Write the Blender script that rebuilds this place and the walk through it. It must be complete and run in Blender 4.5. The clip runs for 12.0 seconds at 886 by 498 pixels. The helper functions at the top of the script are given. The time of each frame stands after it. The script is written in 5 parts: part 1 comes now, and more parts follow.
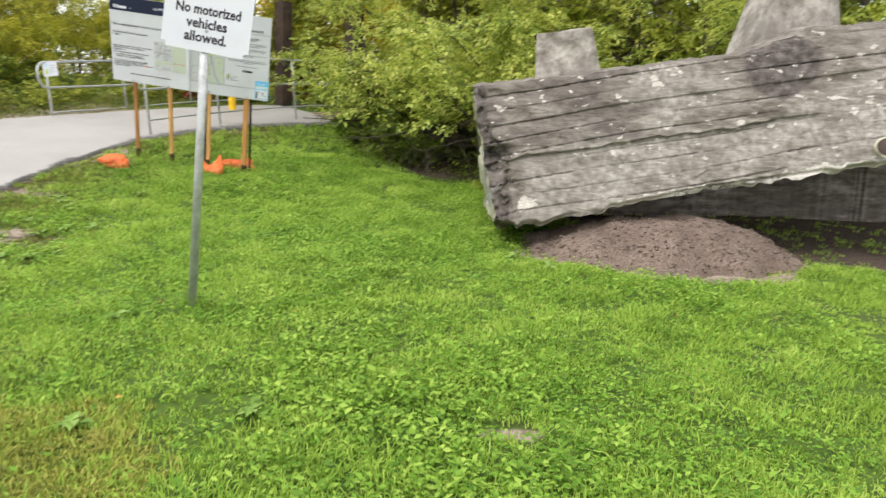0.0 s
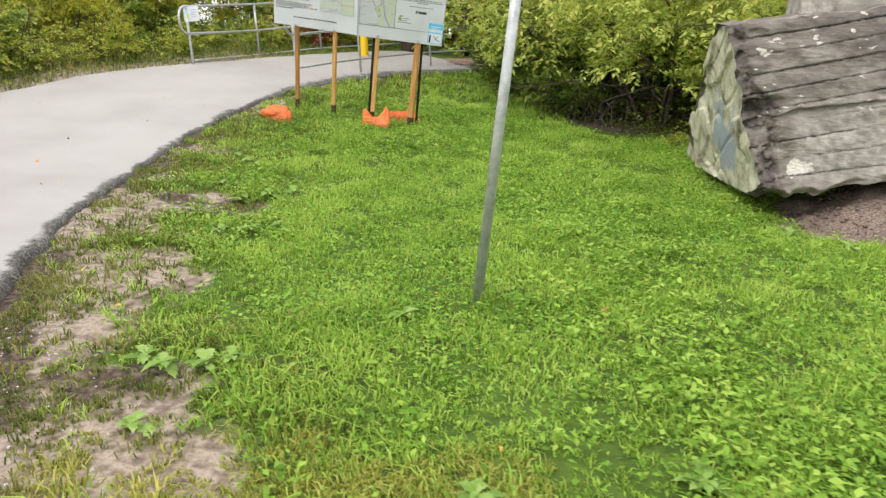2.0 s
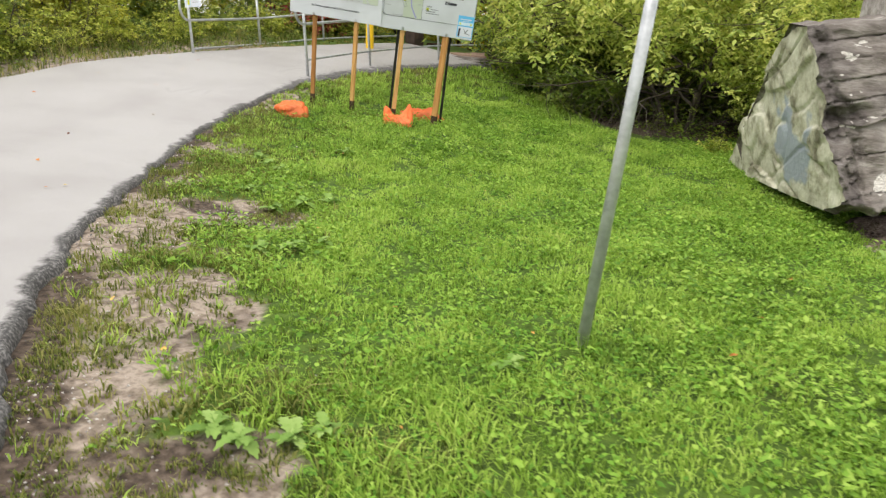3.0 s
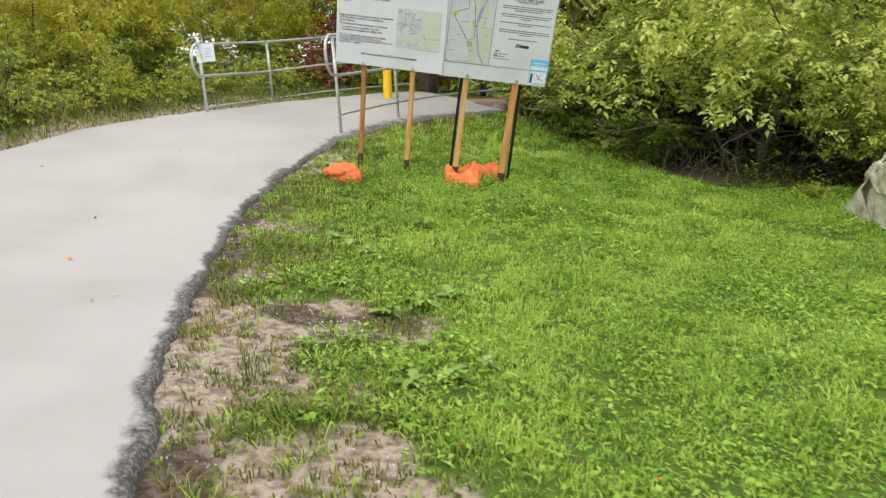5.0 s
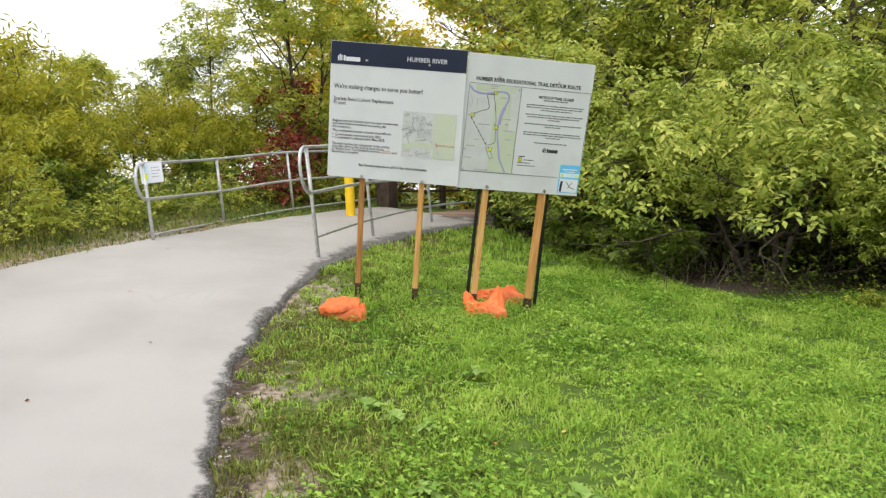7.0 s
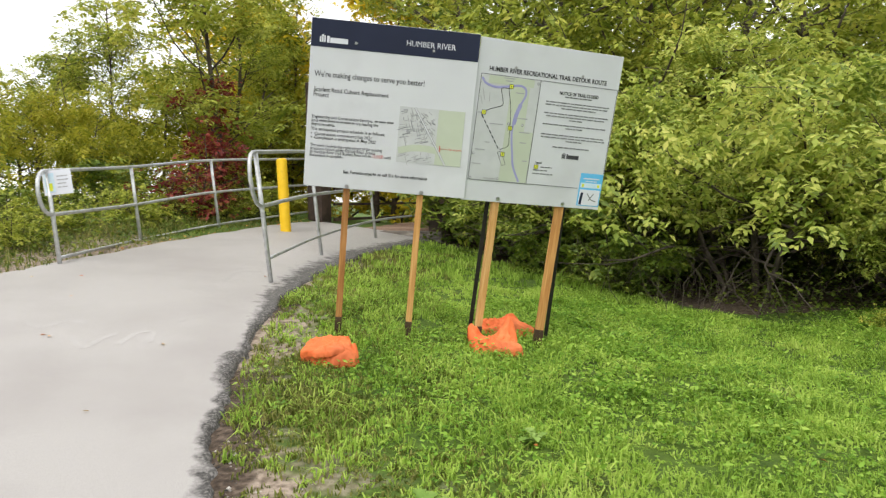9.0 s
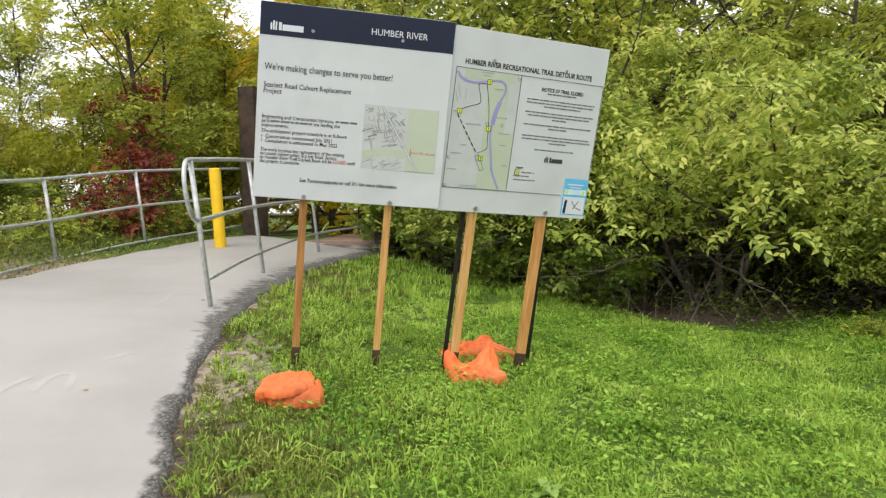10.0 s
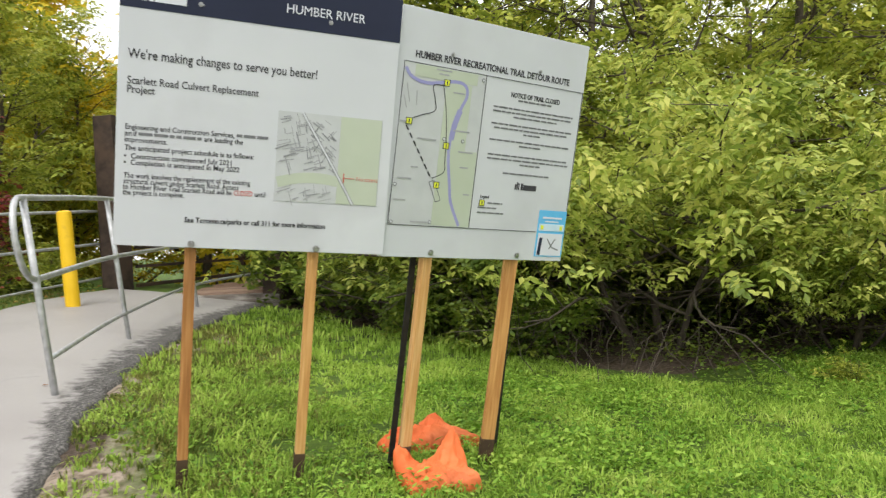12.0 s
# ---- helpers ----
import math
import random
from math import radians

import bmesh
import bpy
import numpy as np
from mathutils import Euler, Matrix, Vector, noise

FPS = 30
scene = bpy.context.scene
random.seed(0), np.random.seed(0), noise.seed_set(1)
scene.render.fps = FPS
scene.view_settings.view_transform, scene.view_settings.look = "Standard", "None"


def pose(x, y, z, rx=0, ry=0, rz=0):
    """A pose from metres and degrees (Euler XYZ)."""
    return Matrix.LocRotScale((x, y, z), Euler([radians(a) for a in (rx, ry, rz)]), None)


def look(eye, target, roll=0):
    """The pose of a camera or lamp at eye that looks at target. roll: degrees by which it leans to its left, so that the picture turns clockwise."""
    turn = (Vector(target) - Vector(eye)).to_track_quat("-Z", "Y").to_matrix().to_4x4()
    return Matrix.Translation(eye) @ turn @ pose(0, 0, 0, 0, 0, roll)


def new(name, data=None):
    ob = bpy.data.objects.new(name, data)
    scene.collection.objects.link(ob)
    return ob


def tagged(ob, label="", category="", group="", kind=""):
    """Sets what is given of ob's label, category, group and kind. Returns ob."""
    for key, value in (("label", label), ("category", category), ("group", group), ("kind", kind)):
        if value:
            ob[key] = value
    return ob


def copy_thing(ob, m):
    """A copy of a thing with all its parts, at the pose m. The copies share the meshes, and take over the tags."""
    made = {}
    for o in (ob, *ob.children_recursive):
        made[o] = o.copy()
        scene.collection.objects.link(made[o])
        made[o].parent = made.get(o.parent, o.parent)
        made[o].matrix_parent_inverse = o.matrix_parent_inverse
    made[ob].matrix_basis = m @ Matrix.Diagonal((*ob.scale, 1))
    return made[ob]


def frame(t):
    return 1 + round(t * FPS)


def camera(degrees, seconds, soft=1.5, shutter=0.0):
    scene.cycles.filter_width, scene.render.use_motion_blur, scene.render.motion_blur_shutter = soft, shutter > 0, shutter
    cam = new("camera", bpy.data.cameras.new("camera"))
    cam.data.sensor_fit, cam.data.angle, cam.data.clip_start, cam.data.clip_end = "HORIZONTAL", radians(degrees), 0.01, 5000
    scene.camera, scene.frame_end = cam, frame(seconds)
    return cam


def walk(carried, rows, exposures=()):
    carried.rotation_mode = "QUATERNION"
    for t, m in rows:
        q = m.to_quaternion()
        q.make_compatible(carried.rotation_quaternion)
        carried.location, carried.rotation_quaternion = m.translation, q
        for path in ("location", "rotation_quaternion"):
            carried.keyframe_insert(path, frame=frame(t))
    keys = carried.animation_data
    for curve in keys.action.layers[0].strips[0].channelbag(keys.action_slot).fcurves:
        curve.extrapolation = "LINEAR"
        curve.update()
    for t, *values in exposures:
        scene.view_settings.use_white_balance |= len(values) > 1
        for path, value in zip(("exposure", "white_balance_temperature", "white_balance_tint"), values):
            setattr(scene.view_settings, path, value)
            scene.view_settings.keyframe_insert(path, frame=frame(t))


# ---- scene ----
cam = camera(62.2, 12.0, soft=1.3, shutter=0.3)
METRES, EYE, TILT, LEAN, TURN = 10.2, 1.5, 0.0, 0.0, 0.0
ROWS = [
    (0.0, 0.0, 0.0, 0.0, 0.6, -11.96, -2.84),
    (0.5, -0.0433, 0.0217, -0.0043, -0.13, -13.84, -4.22),
    (1.0, -0.0833, 0.0462, -0.0089, 4.59, -16.26, -5.43),
    (1.5, -0.1233, 0.0723, -0.0088, 7.65, -15.47, -2.98),
    (2.0, -0.1608, 0.1006, -0.0097, 6.26, -16.26, -2.32),
    (2.5, -0.1951, 0.1327, -0.0109, 5.64, -16.75, -3.33),
    (3.0, -0.2301, 0.1629, -0.0125, 4.82, -16.71, -3.65),
    (3.5, -0.2627, 0.1945, -0.0138, 4.62, -16.39, -3.1),
    (5.5, -0.3805, 0.3237, -0.0166, 1.21, -11.75, -0.79),
    (6.0, -0.4035, 0.3643, -0.0181, -0.44, -10.13, -0.6),
    (6.5, -0.4277, 0.402, -0.0177, -2.2, -8.06, -0.01),
    (7.0, -0.4486, 0.4377, -0.017, -3.93, -4.66, 0.59),
    (9.0, -0.5199, 0.5665, -0.0162, -11.84, -3.76, 0.63),
    (9.5, -0.5287, 0.6023, -0.0168, -14.85, -3.64, 1.09),
    (10.0, -0.5331, 0.6394, -0.0147, -17.29, -3.14, 1.55),
    (10.5, -0.5382, 0.6783, -0.0121, -19.38, -2.27, 2.01),
    (11.0, -0.5395, 0.7102, -0.011, -21.31, -1.47, 2.47),
    (11.5, -0.5357, 0.7445, -0.0101, -23.54, -0.58, 3.07),
    (12.0, -0.5258, 0.7782, -0.0104, -26.94, -0.51, 3.25),
]
walk(cam, sorted([(0.2, look((-0.185, 0.095, 1.465), (-0.089, 2.056, 1.085), 3.4))] + [(t, pose(0, 0, EYE, TILT, LEAN, TURN) @ pose(METRES * x, METRES * y, METRES * z, 90 + pitch, roll, yaw)) for t, x, y, z, yaw, pitch, roll in ROWS], key=lambda r: r[0]),
     exposures=[(0.0, 0.72), (0.7, 0.85), (1.5, 0.75), (3.0, 0.66), (5.5, 0.62), (12.0, 0.62)])

import functools
from mathutils.bvhtree import BVHTree

# ---- light ----
world = bpy.data.worlds.new("overcast_sky")
scene.world = world
world.use_nodes = True
wn, wl = world.node_tree.nodes, world.node_tree.links
wn.clear()
w_out = wn.new("ShaderNodeOutputWorld")
w_sky = wn.new("ShaderNodeTexSky")
w_sky.sky_type, w_sky.sun_disc = "NISHITA", False
w_sky.sun_elevation, w_sky.sun_rotation = radians(52), radians(-40)
w_bsky = wn.new("ShaderNodeBackground")
w_bsky.inputs["Strength"].default_value = 0.1
w_cloud = wn.new("ShaderNodeBackground")
w_cloud.inputs["Color"].default_value = (1.0, 0.99, 0.97, 1)
w_cloud.inputs["Strength"].default_value = 1.15
w_mix = wn.new("ShaderNodeMixShader")
w_mix.inputs[0].default_value = 0.85
wl.new(w_sky.outputs[0], w_bsky.inputs["Color"])
wl.new(w_bsky.outputs[0], w_mix.inputs[1])
wl.new(w_cloud.outputs[0], w_mix.inputs[2])
wl.new(w_mix.outputs[0], w_out.inputs["Surface"])
sun = new("sun", bpy.data.lights.new("sun", "SUN"))
sun.data.energy, sun.data.angle, sun.data.color = 1.3, radians(25), (1.0, 0.96, 0.9)
sun.matrix_world = look((-8, -10, 18), (0, 0, 0))

# ---- materials ----


def mat(name, stops, scale=4.0, rough=0.8, metal=0.0, bump=0.0, bscale=40.0, spec=0.3, detail=6.0, stain=None, sscale=0.8, slo=0.5, shi=0.68,
        island=0.0, objrand=0.0, translucent=0.0, stretch=(1, 1, 1), grit=0.5):
    """A node material: a noise ramp, a second coarse stain, relief, and random shifts per island or per object."""
    m = bpy.data.materials.new(name)
    m.use_nodes = True
    n, l = m.node_tree.nodes, m.node_tree.links
    b = n["Principled BSDF"]
    b.inputs["Roughness"].default_value = rough
    b.inputs["Metallic"].default_value = metal
    b.inputs["Specular IOR Level"].default_value = spec
    tc = n.new("ShaderNodeTexCoord")
    mp = n.new("ShaderNodeMapping")
    mp.inputs["Scale"].default_value = stretch
    l.new(tc.outputs["Object"], mp.inputs["Vector"])
    tex = n.new("ShaderNodeTexNoise")
    tex.inputs["Scale"].default_value, tex.inputs["Detail"].default_value, tex.inputs["Roughness"].default_value = scale, detail, grit
    l.new(mp.outputs[0], tex.inputs["Vector"])
    value = tex.outputs["Fac"]
    if island or objrand:
        src = n.new("ShaderNodeNewGeometry").outputs["Random Per Island"] if island else n.new("ShaderNodeObjectInfo").outputs["Random"]
        amount = island or objrand
        mul = n.new("ShaderNodeMath")
        mul.operation = "MULTIPLY_ADD"
        mul.inputs[1].default_value, mul.inputs[2].default_value = amount, -amount / 2
        l.new(src, mul.inputs[0])
        add = n.new("ShaderNodeMath")
        add.operation = "ADD"
        l.new(value, add.inputs[0])
        l.new(mul.outputs[0], add.inputs[1])
        value = add.outputs[0]
    ramp = n.new("ShaderNodeValToRGB")
    els = ramp.color_ramp.elements
    while len(els) < len(stops):
        els.new(0.5)
    for e, (p, c) in zip(els, stops):
        e.position, e.color = p, (*c, 1)
    l.new(value, ramp.inputs[0])
    colour = ramp.outputs[0]
    if stain:
        t2 = n.new("ShaderNodeTexNoise")
        t2.inputs["Scale"].default_value, t2.inputs["Detail"].default_value = sscale, 5
        l.new(mp.outputs[0], t2.inputs["Vector"])
        r2 = n.new("ShaderNodeMapRange")
        r2.inputs["From Min"].default_value, r2.inputs["From Max"].default_value = slo, shi
        l.new(t2.outputs["Fac"], r2.inputs["Value"])
        mx = n.new("ShaderNodeMix")
        mx.data_type = "RGBA"
        l.new(r2.outputs[0], mx.inputs["Factor"])
        l.new(colour, mx.inputs["A"])
        mx.inputs["B"].default_value = (*stain, 1)
        colour = mx.outputs["Result"]
    l.new(colour, b.inputs["Base Color"])
    if bump:
        t3 = n.new("ShaderNodeTexNoise")
        t3.inputs["Scale"].default_value, t3.inputs["Detail"].default_value = bscale, 8
        l.new(mp.outputs[0], t3.inputs["Vector"])
        bp = n.new("ShaderNodeBump")
        bp.inputs["Strength"].default_value, bp.inputs["Distance"].default_value = bump, 0.02
        l.new(t3.outputs["Fac"], bp.inputs["Height"])
        l.new(bp.outputs[0], b.inputs["Normal"])
    if translucent:
        tr = n.new("ShaderNodeBsdfTranslucent")
        l.new(colour, tr.inputs["Color"])
        ms = n.new("ShaderNodeMixShader")
        ms.inputs[0].default_value = translucent
        l.new(b.outputs[0], ms.inputs[1])
        l.new(tr.outputs[0], ms.inputs[2])
        l.new(ms.outputs[0], n["Material Output"].inputs["Surface"])
    return m


def masked(m, attribute, colours, scale, lo=0.35, hi=0.65, rough=None):
    """Mixes a second surface into a material, where an attribute of the mesh, broken up by noise, says so."""
    n, l = m.node_tree.nodes, m.node_tree.links
    b = n["Principled BSDF"]
    old = b.inputs["Base Color"].links[0].from_socket
    at = n.new("ShaderNodeAttribute")
    at.attribute_name = attribute
    tc = n.new("ShaderNodeTexCoord")
    t = n.new("ShaderNodeTexNoise")
    t.inputs["Scale"].default_value, t.inputs["Detail"].default_value = scale, 7
    l.new(tc.outputs["Object"], t.inputs["Vector"])
    ma = n.new("ShaderNodeMath")
    ma.operation = "MULTIPLY_ADD"
    l.new(t.outputs["Fac"], ma.inputs[0])
    ma.inputs[1].default_value = 0.9
    ad = n.new("ShaderNodeMath")
    ad.operation = "ADD"
    l.new(at.outputs["Fac"], ma.inputs[2])
    l.new(ma.outputs[0], ad.inputs[0])
    ad.inputs[1].default_value = -0.45
    mr = n.new("ShaderNodeMapRange")
    mr.inputs["From Min"].default_value, mr.inputs["From Max"].default_value = lo, hi
    l.new(ad.outputs[0], mr.inputs["Value"])
    t2 = n.new("ShaderNodeTexNoise")
    t2.inputs["Scale"].default_value, t2.inputs["Detail"].default_value = scale * 5, 8
    l.new(tc.outputs["Object"], t2.inputs["Vector"])
    ramp = n.new("ShaderNodeValToRGB")
    els = ramp.color_ramp.elements
    while len(els) < len(colours):
        els.new(0.5)
    for e, (p, c) in zip(els, colours):
        e.position, e.color = p, (*c, 1)
    l.new(t2.outputs["Fac"], ramp.inputs[0])
    mx = n.new("ShaderNodeMix")
    mx.data_type = "RGBA"
    l.new(mr.outputs[0], mx.inputs["Factor"])
    l.new(old, mx.inputs["A"])
    l.new(ramp.outputs[0], mx.inputs["B"])
    l.new(mx.outputs["Result"], b.inputs["Base Color"])
    if rough is not None:
        mf = n.new("ShaderNodeMapRange")
        mf.inputs["To Min"].default_value, mf.inputs["To Max"].default_value = b.inputs["Roughness"].default_value, rough
        l.new(mr.outputs[0], mf.inputs["Value"])
        l.new(mf.outputs[0], b.inputs["Roughness"])
    return m


M_SOIL = mat("meadow_soil", [(0.35, (0.042, 0.078, 0.010)), (0.6, (0.085, 0.14, 0.016))], 9, 0.95, bump=0.8, bscale=40, grit=0.7, stain=(0.055, 0.06, 0.02), slo=0.55, shi=0.75)
masked(M_SOIL, "bare", [(0.3, (0.09, 0.066, 0.048)), (0.42, (0.19, 0.148, 0.112)), (0.5, (0.27, 0.215, 0.168)), (0.58, (0.36, 0.295, 0.238)), (0.7, (0.22, 0.175, 0.138))], 3.4, 0.28, 0.52)
# damp earth, plus the shade painted into the soil under trees and beam
masked(M_SOIL, "damp_and_shade", [(0.35, (0.035, 0.025, 0.017)), (0.5, (0.075, 0.053, 0.038)), (0.65, (0.14, 0.105, 0.08))], 5.0, 0.38, 0.62)
M_ASPHALT = mat("worn_asphalt", [(0.3, (0.30, 0.285, 0.275)), (0.5, (0.37, 0.352, 0.34)), (0.7, (0.43, 0.41, 0.395))], 260, 0.55, bump=0.25, bscale=300, spec=0.4, stain=(0.315, 0.295, 0.285), sscale=0.9, slo=0.42, shi=0.68)
masked(M_ASPHALT, "edge", [(0.3, (0.03, 0.028, 0.027)), (0.5, (0.085, 0.08, 0.076)), (0.65, (0.22, 0.207, 0.197))], 11, 0.34, 0.64, 0.8)
M_GRASS = mat("grass_blade", [(0.22, (0.13, 0.225, 0.032)), (0.42, (0.30, 0.455, 0.07)), (0.58, (0.43, 0.60, 0.105)), (0.82, (0.56, 0.67, 0.17))], 1.6, 0.65, island=0.36, translucent=0.45, detail=5, spec=0.12)
M_DRYGRASS = mat("dry_grass_blade", [(0.2, (0.08, 0.115, 0.016)), (0.5, (0.17, 0.20, 0.035)), (0.8, (0.31, 0.29, 0.09))], 1.5, 0.7, island=0.6, translucent=0.3)
M_STRAW = mat("yellowing_grass_blade", [(0.2, (0.20, 0.24, 0.03)), (0.5, (0.38, 0.40, 0.07)), (0.8, (0.55, 0.50, 0.15))], 1.5, 0.7, island=0.6, translucent=0.35)
M_CLOVER = mat("clover_leaf", [(0.2, (0.09, 0.21, 0.02)), (0.5, (0.20, 0.38, 0.04)), (0.8, (0.35, 0.52, 0.08))], 2.0, 0.55, island=0.55, translucent=0.35, spec=0.2)
M_BROADLEAF = mat("broad_lawn_leaf", [(0.2, (0.11, 0.23, 0.02)), (0.5, (0.24, 0.41, 0.045)), (0.8, (0.40, 0.55, 0.095))], 2.4, 0.5, island=0.6, translucent=0.35, spec=0.25)
M_TALLGRASS = mat("tall_grass_blade", [(0.25, (0.08, 0.12, 0.018)), (0.5, (0.19, 0.22, 0.045)), (0.75, (0.36, 0.32, 0.11))], 0.8, 0.65, island=0.6, translucent=0.35)
M_LEAF = mat("maple_leaf", [(0.22, (0.13, 0.18, 0.02)), (0.43, (0.32, 0.375, 0.05)), (0.62, (0.50, 0.53, 0.09)), (0.85, (0.68, 0.62, 0.12))], 0.9, 0.5, island=0.42, translucent=0.42)
M_LEAF_PALE = mat("box_elder_leaf", [(0.2, (0.14, 0.205, 0.032)), (0.42, (0.33, 0.41, 0.068)), (0.6, (0.52, 0.57, 0.125)), (0.85, (0.70, 0.68, 0.18))], 0.9, 0.42, island=0.5, translucent=0.46)
M_LEAF_DARK = mat("dark_leaf", [(0.2, (0.075, 0.13, 0.018)), (0.55, (0.18, 0.25, 0.035)), (0.9, (0.33, 0.37, 0.055))], 0.9, 0.45, island=0.5, translucent=0.35)
M_LEAF_WILLOW = mat("willow_leaf", [(0.2, (0.20, 0.23, 0.015)), (0.5, (0.42, 0.42, 0.04)), (0.85, (0.62, 0.54, 0.07))], 0.7, 0.5, island=0.5, translucent=0.45)
M_LEAF_YELLOW = mat("autumn_leaf", [(0.2, (0.38, 0.34, 0.02)), (0.5, (0.66, 0.52, 0.03)), (0.85, (0.78, 0.60, 0.05))], 0.7, 0.5, island=0.5, translucent=0.45)
M_LEAF_RED = mat("crimson_leaf", [(0.2, (0.13, 0.018, 0.016)), (0.5, (0.29, 0.05, 0.042)), (0.75, (0.42, 0.12, 0.07)), (0.95, (0.36, 0.28, 0.07))], 1.2, 0.5, island=0.6, translucent=0.35)
M_LITTER = mat("fallen_leaf", [(0.2, (0.35, 0.1, 0.03)), (0.5, (0.55, 0.22, 0.05)), (0.8, (0.62, 0.45, 0.1))], 3, 0.7, island=0.8)
M_BARK = mat("bark", [(0.3, (0.05, 0.04, 0.032)), (0.7, (0.13, 0.105, 0.085))], 14, 0.9, bump=0.7, bscale=30, stretch=(1, 1, 0.25))
M_BOARD = mat("painted_panel", [(0.3, (0.53, 0.55, 0.585)), (0.7, (0.58, 0.60, 0.63))], 1.5, 0.4, bump=0.02, bscale=6, stain=(0.51, 0.525, 0.555), sscale=2)
M_NAVY = mat("navy_print", [(0.3, (0.011, 0.015, 0.038)), (0.7, (0.015, 0.020, 0.048))], 3, 0.4)
M_INK = mat("black_print", [(0.3, (0.035, 0.035, 0.042)), (0.7, (0.05, 0.05, 0.058))], 20, 0.6)
M_GREYINK = mat("grey_print", [(0.3, (0.12, 0.125, 0.135)), (0.7, (0.20, 0.205, 0.215))], 30, 0.6)
M_PALEINK = mat("pale_street_print", [(0.3, (0.30, 0.31, 0.33)), (0.7, (0.37, 0.38, 0.39))], 30, 0.6)
M_STREETINK = mat("grey_street_print", [(0.3, (0.24, 0.245, 0.26)), (0.7, (0.30, 0.305, 0.32))], 30, 0.6)
M_REDINK = mat("red_print", [(0.3, (0.5, 0.12, 0.1)), (0.7, (0.55, 0.16, 0.13))], 20, 0.6)
M_MAPGREEN = mat("map_green_print", [(0.3, (0.43, 0.48, 0.38)), (0.7, (0.47, 0.52, 0.42))], 4, 0.5)
M_MAPGREY = mat("map_grey_print", [(0.3, (0.46, 0.48, 0.49)), (0.7, (0.51, 0.53, 0.54))], 9, 0.5)
M_RIVER = mat("river_print", [(0.3, (0.27, 0.27, 0.50)), (0.7, (0.33, 0.33, 0.56))], 5, 0.5)
M_YELLOWINK = mat("yellow_marker_print", [(0.3, (0.62, 0.66, 0.04)), (0.7, (0.68, 0.72, 0.06))], 9, 0.5)
M_BLUEINK = mat("blue_sticker_print", [(0.3, (0.10, 0.42, 0.72)), (0.7, (0.16, 0.5, 0.8))], 5, 0.4)
M_PALEBLUE = mat("pale_blue_print", [(0.3, (0.45, 0.62, 0.75)), (0.7, (0.6, 0.72, 0.8))], 12, 0.4)
M_WHITE = mat("white_sign_sheet", [(0.3, (0.60, 0.62, 0.68)), (0.7, (0.66, 0.68, 0.74))], 3, 0.35, stain=(0.56, 0.58, 0.63))
M_LUMBER_PALE = mat("pale_raw_lumber", [(0.25, (0.42, 0.20, 0.06)), (0.5, (0.58, 0.32, 0.11)), (0.75, (0.70, 0.44, 0.19))], 9, 0.7, bump=0.25, bscale=60, stretch=(6, 6, 0.35), objrand=0.3, stain=(0.36, 0.19, 0.08), sscale=3.0, slo=0.6, shi=0.75)
M_LUMBER = mat("raw_lumber", [(0.25, (0.22, 0.09, 0.025)), (0.5, (0.38, 0.175, 0.055)), (0.75, (0.52, 0.28, 0.10))], 9, 0.75, bump=0.25, bscale=60, stretch=(6, 6, 0.35), objrand=0.35, stain=(0.22, 0.12, 0.06), sscale=2.2, slo=0.58, shi=0.8)
M_WETWOOD = mat("damp_wood", [(0.3, (0.035, 0.022, 0.014)), (0.7, (0.09, 0.055, 0.03))], 12, 0.7, bump=0.3, bscale=60)
M_BLACKSTEEL = mat("black_steel", [(0.3, (0.012, 0.012, 0.013)), (0.7, (0.03, 0.03, 0.03))], 25, 0.45, metal=0.2, bump=0.1)
M_GALV = mat("galvanized_steel", [(0.3, (0.38, 0.39, 0.40)), (0.5, (0.50, 0.51, 0.52)), (0.7, (0.60, 0.61, 0.62))], 18, 0.42, metal=0.55, bump=0.06, bscale=90, stain=(0.3, 0.29, 0.28), sscale=4, slo=0.55, shi=0.8)
M_BOLT = mat("zinc_bolt", [(0.3, (0.3, 0.3, 0.31)), (0.7, (0.5, 0.5, 0.51))], 40, 0.35, metal=0.9)
M_BAG = mat("orange_cloth", [(0.25, (0.72, 0.13, 0.035)), (0.5, (0.85, 0.20, 0.06)), (0.75, (0.92, 0.30, 0.12))], 5, 0.65, bump=0.6, bscale=11, stain=(0.62, 0.14, 0.05), sscale=3, translucent=0.12)
M_YELLOW = mat("yellow_paint", [(0.3, (0.76, 0.47, 0.015)), (0.7, (0.85, 0.55, 0.03))], 5, 0.45, bump=0.05, stain=(0.6, 0.36, 0.03), sscale=5, slo=0.6, shi=0.75)
M_RUSTSTEEL = mat("weathered_brown_steel", [(0.3, (0.035, 0.025, 0.02)), (0.7, (0.085, 0.058, 0.045))], 8, 0.75, bump=0.2, stain=(0.11, 0.07, 0.05), sscale=1.5)
M_DECK = mat("weathered_plank", [(0.3, (0.19, 0.12, 0.085)), (0.7, (0.32, 0.22, 0.165))], 7, 0.75, bump=0.3, bscale=40, objrand=0.5, stretch=(1, 8, 8))
M_DIRT = mat("bare_earth", [(0.32, (0.08, 0.055, 0.044)), (0.46, (0.16, 0.118, 0.096)), (0.56, (0.21, 0.16, 0.133)), (0.7, (0.31, 0.25, 0.215))], 60, 0.95, bump=1.0, bscale=20, detail=14, stain=(0.10, 0.07, 0.055), sscale=2.5, slo=0.45, shi=0.75)
M_WEED = mat("pale_weed_leaf", [(0.2, (0.13, 0.24, 0.04)), (0.5, (0.24, 0.37, 0.08)), (0.8, (0.36, 0.48, 0.15))], 9, 0.6, objrand=0.4, translucent=0.25, spec=0.2)
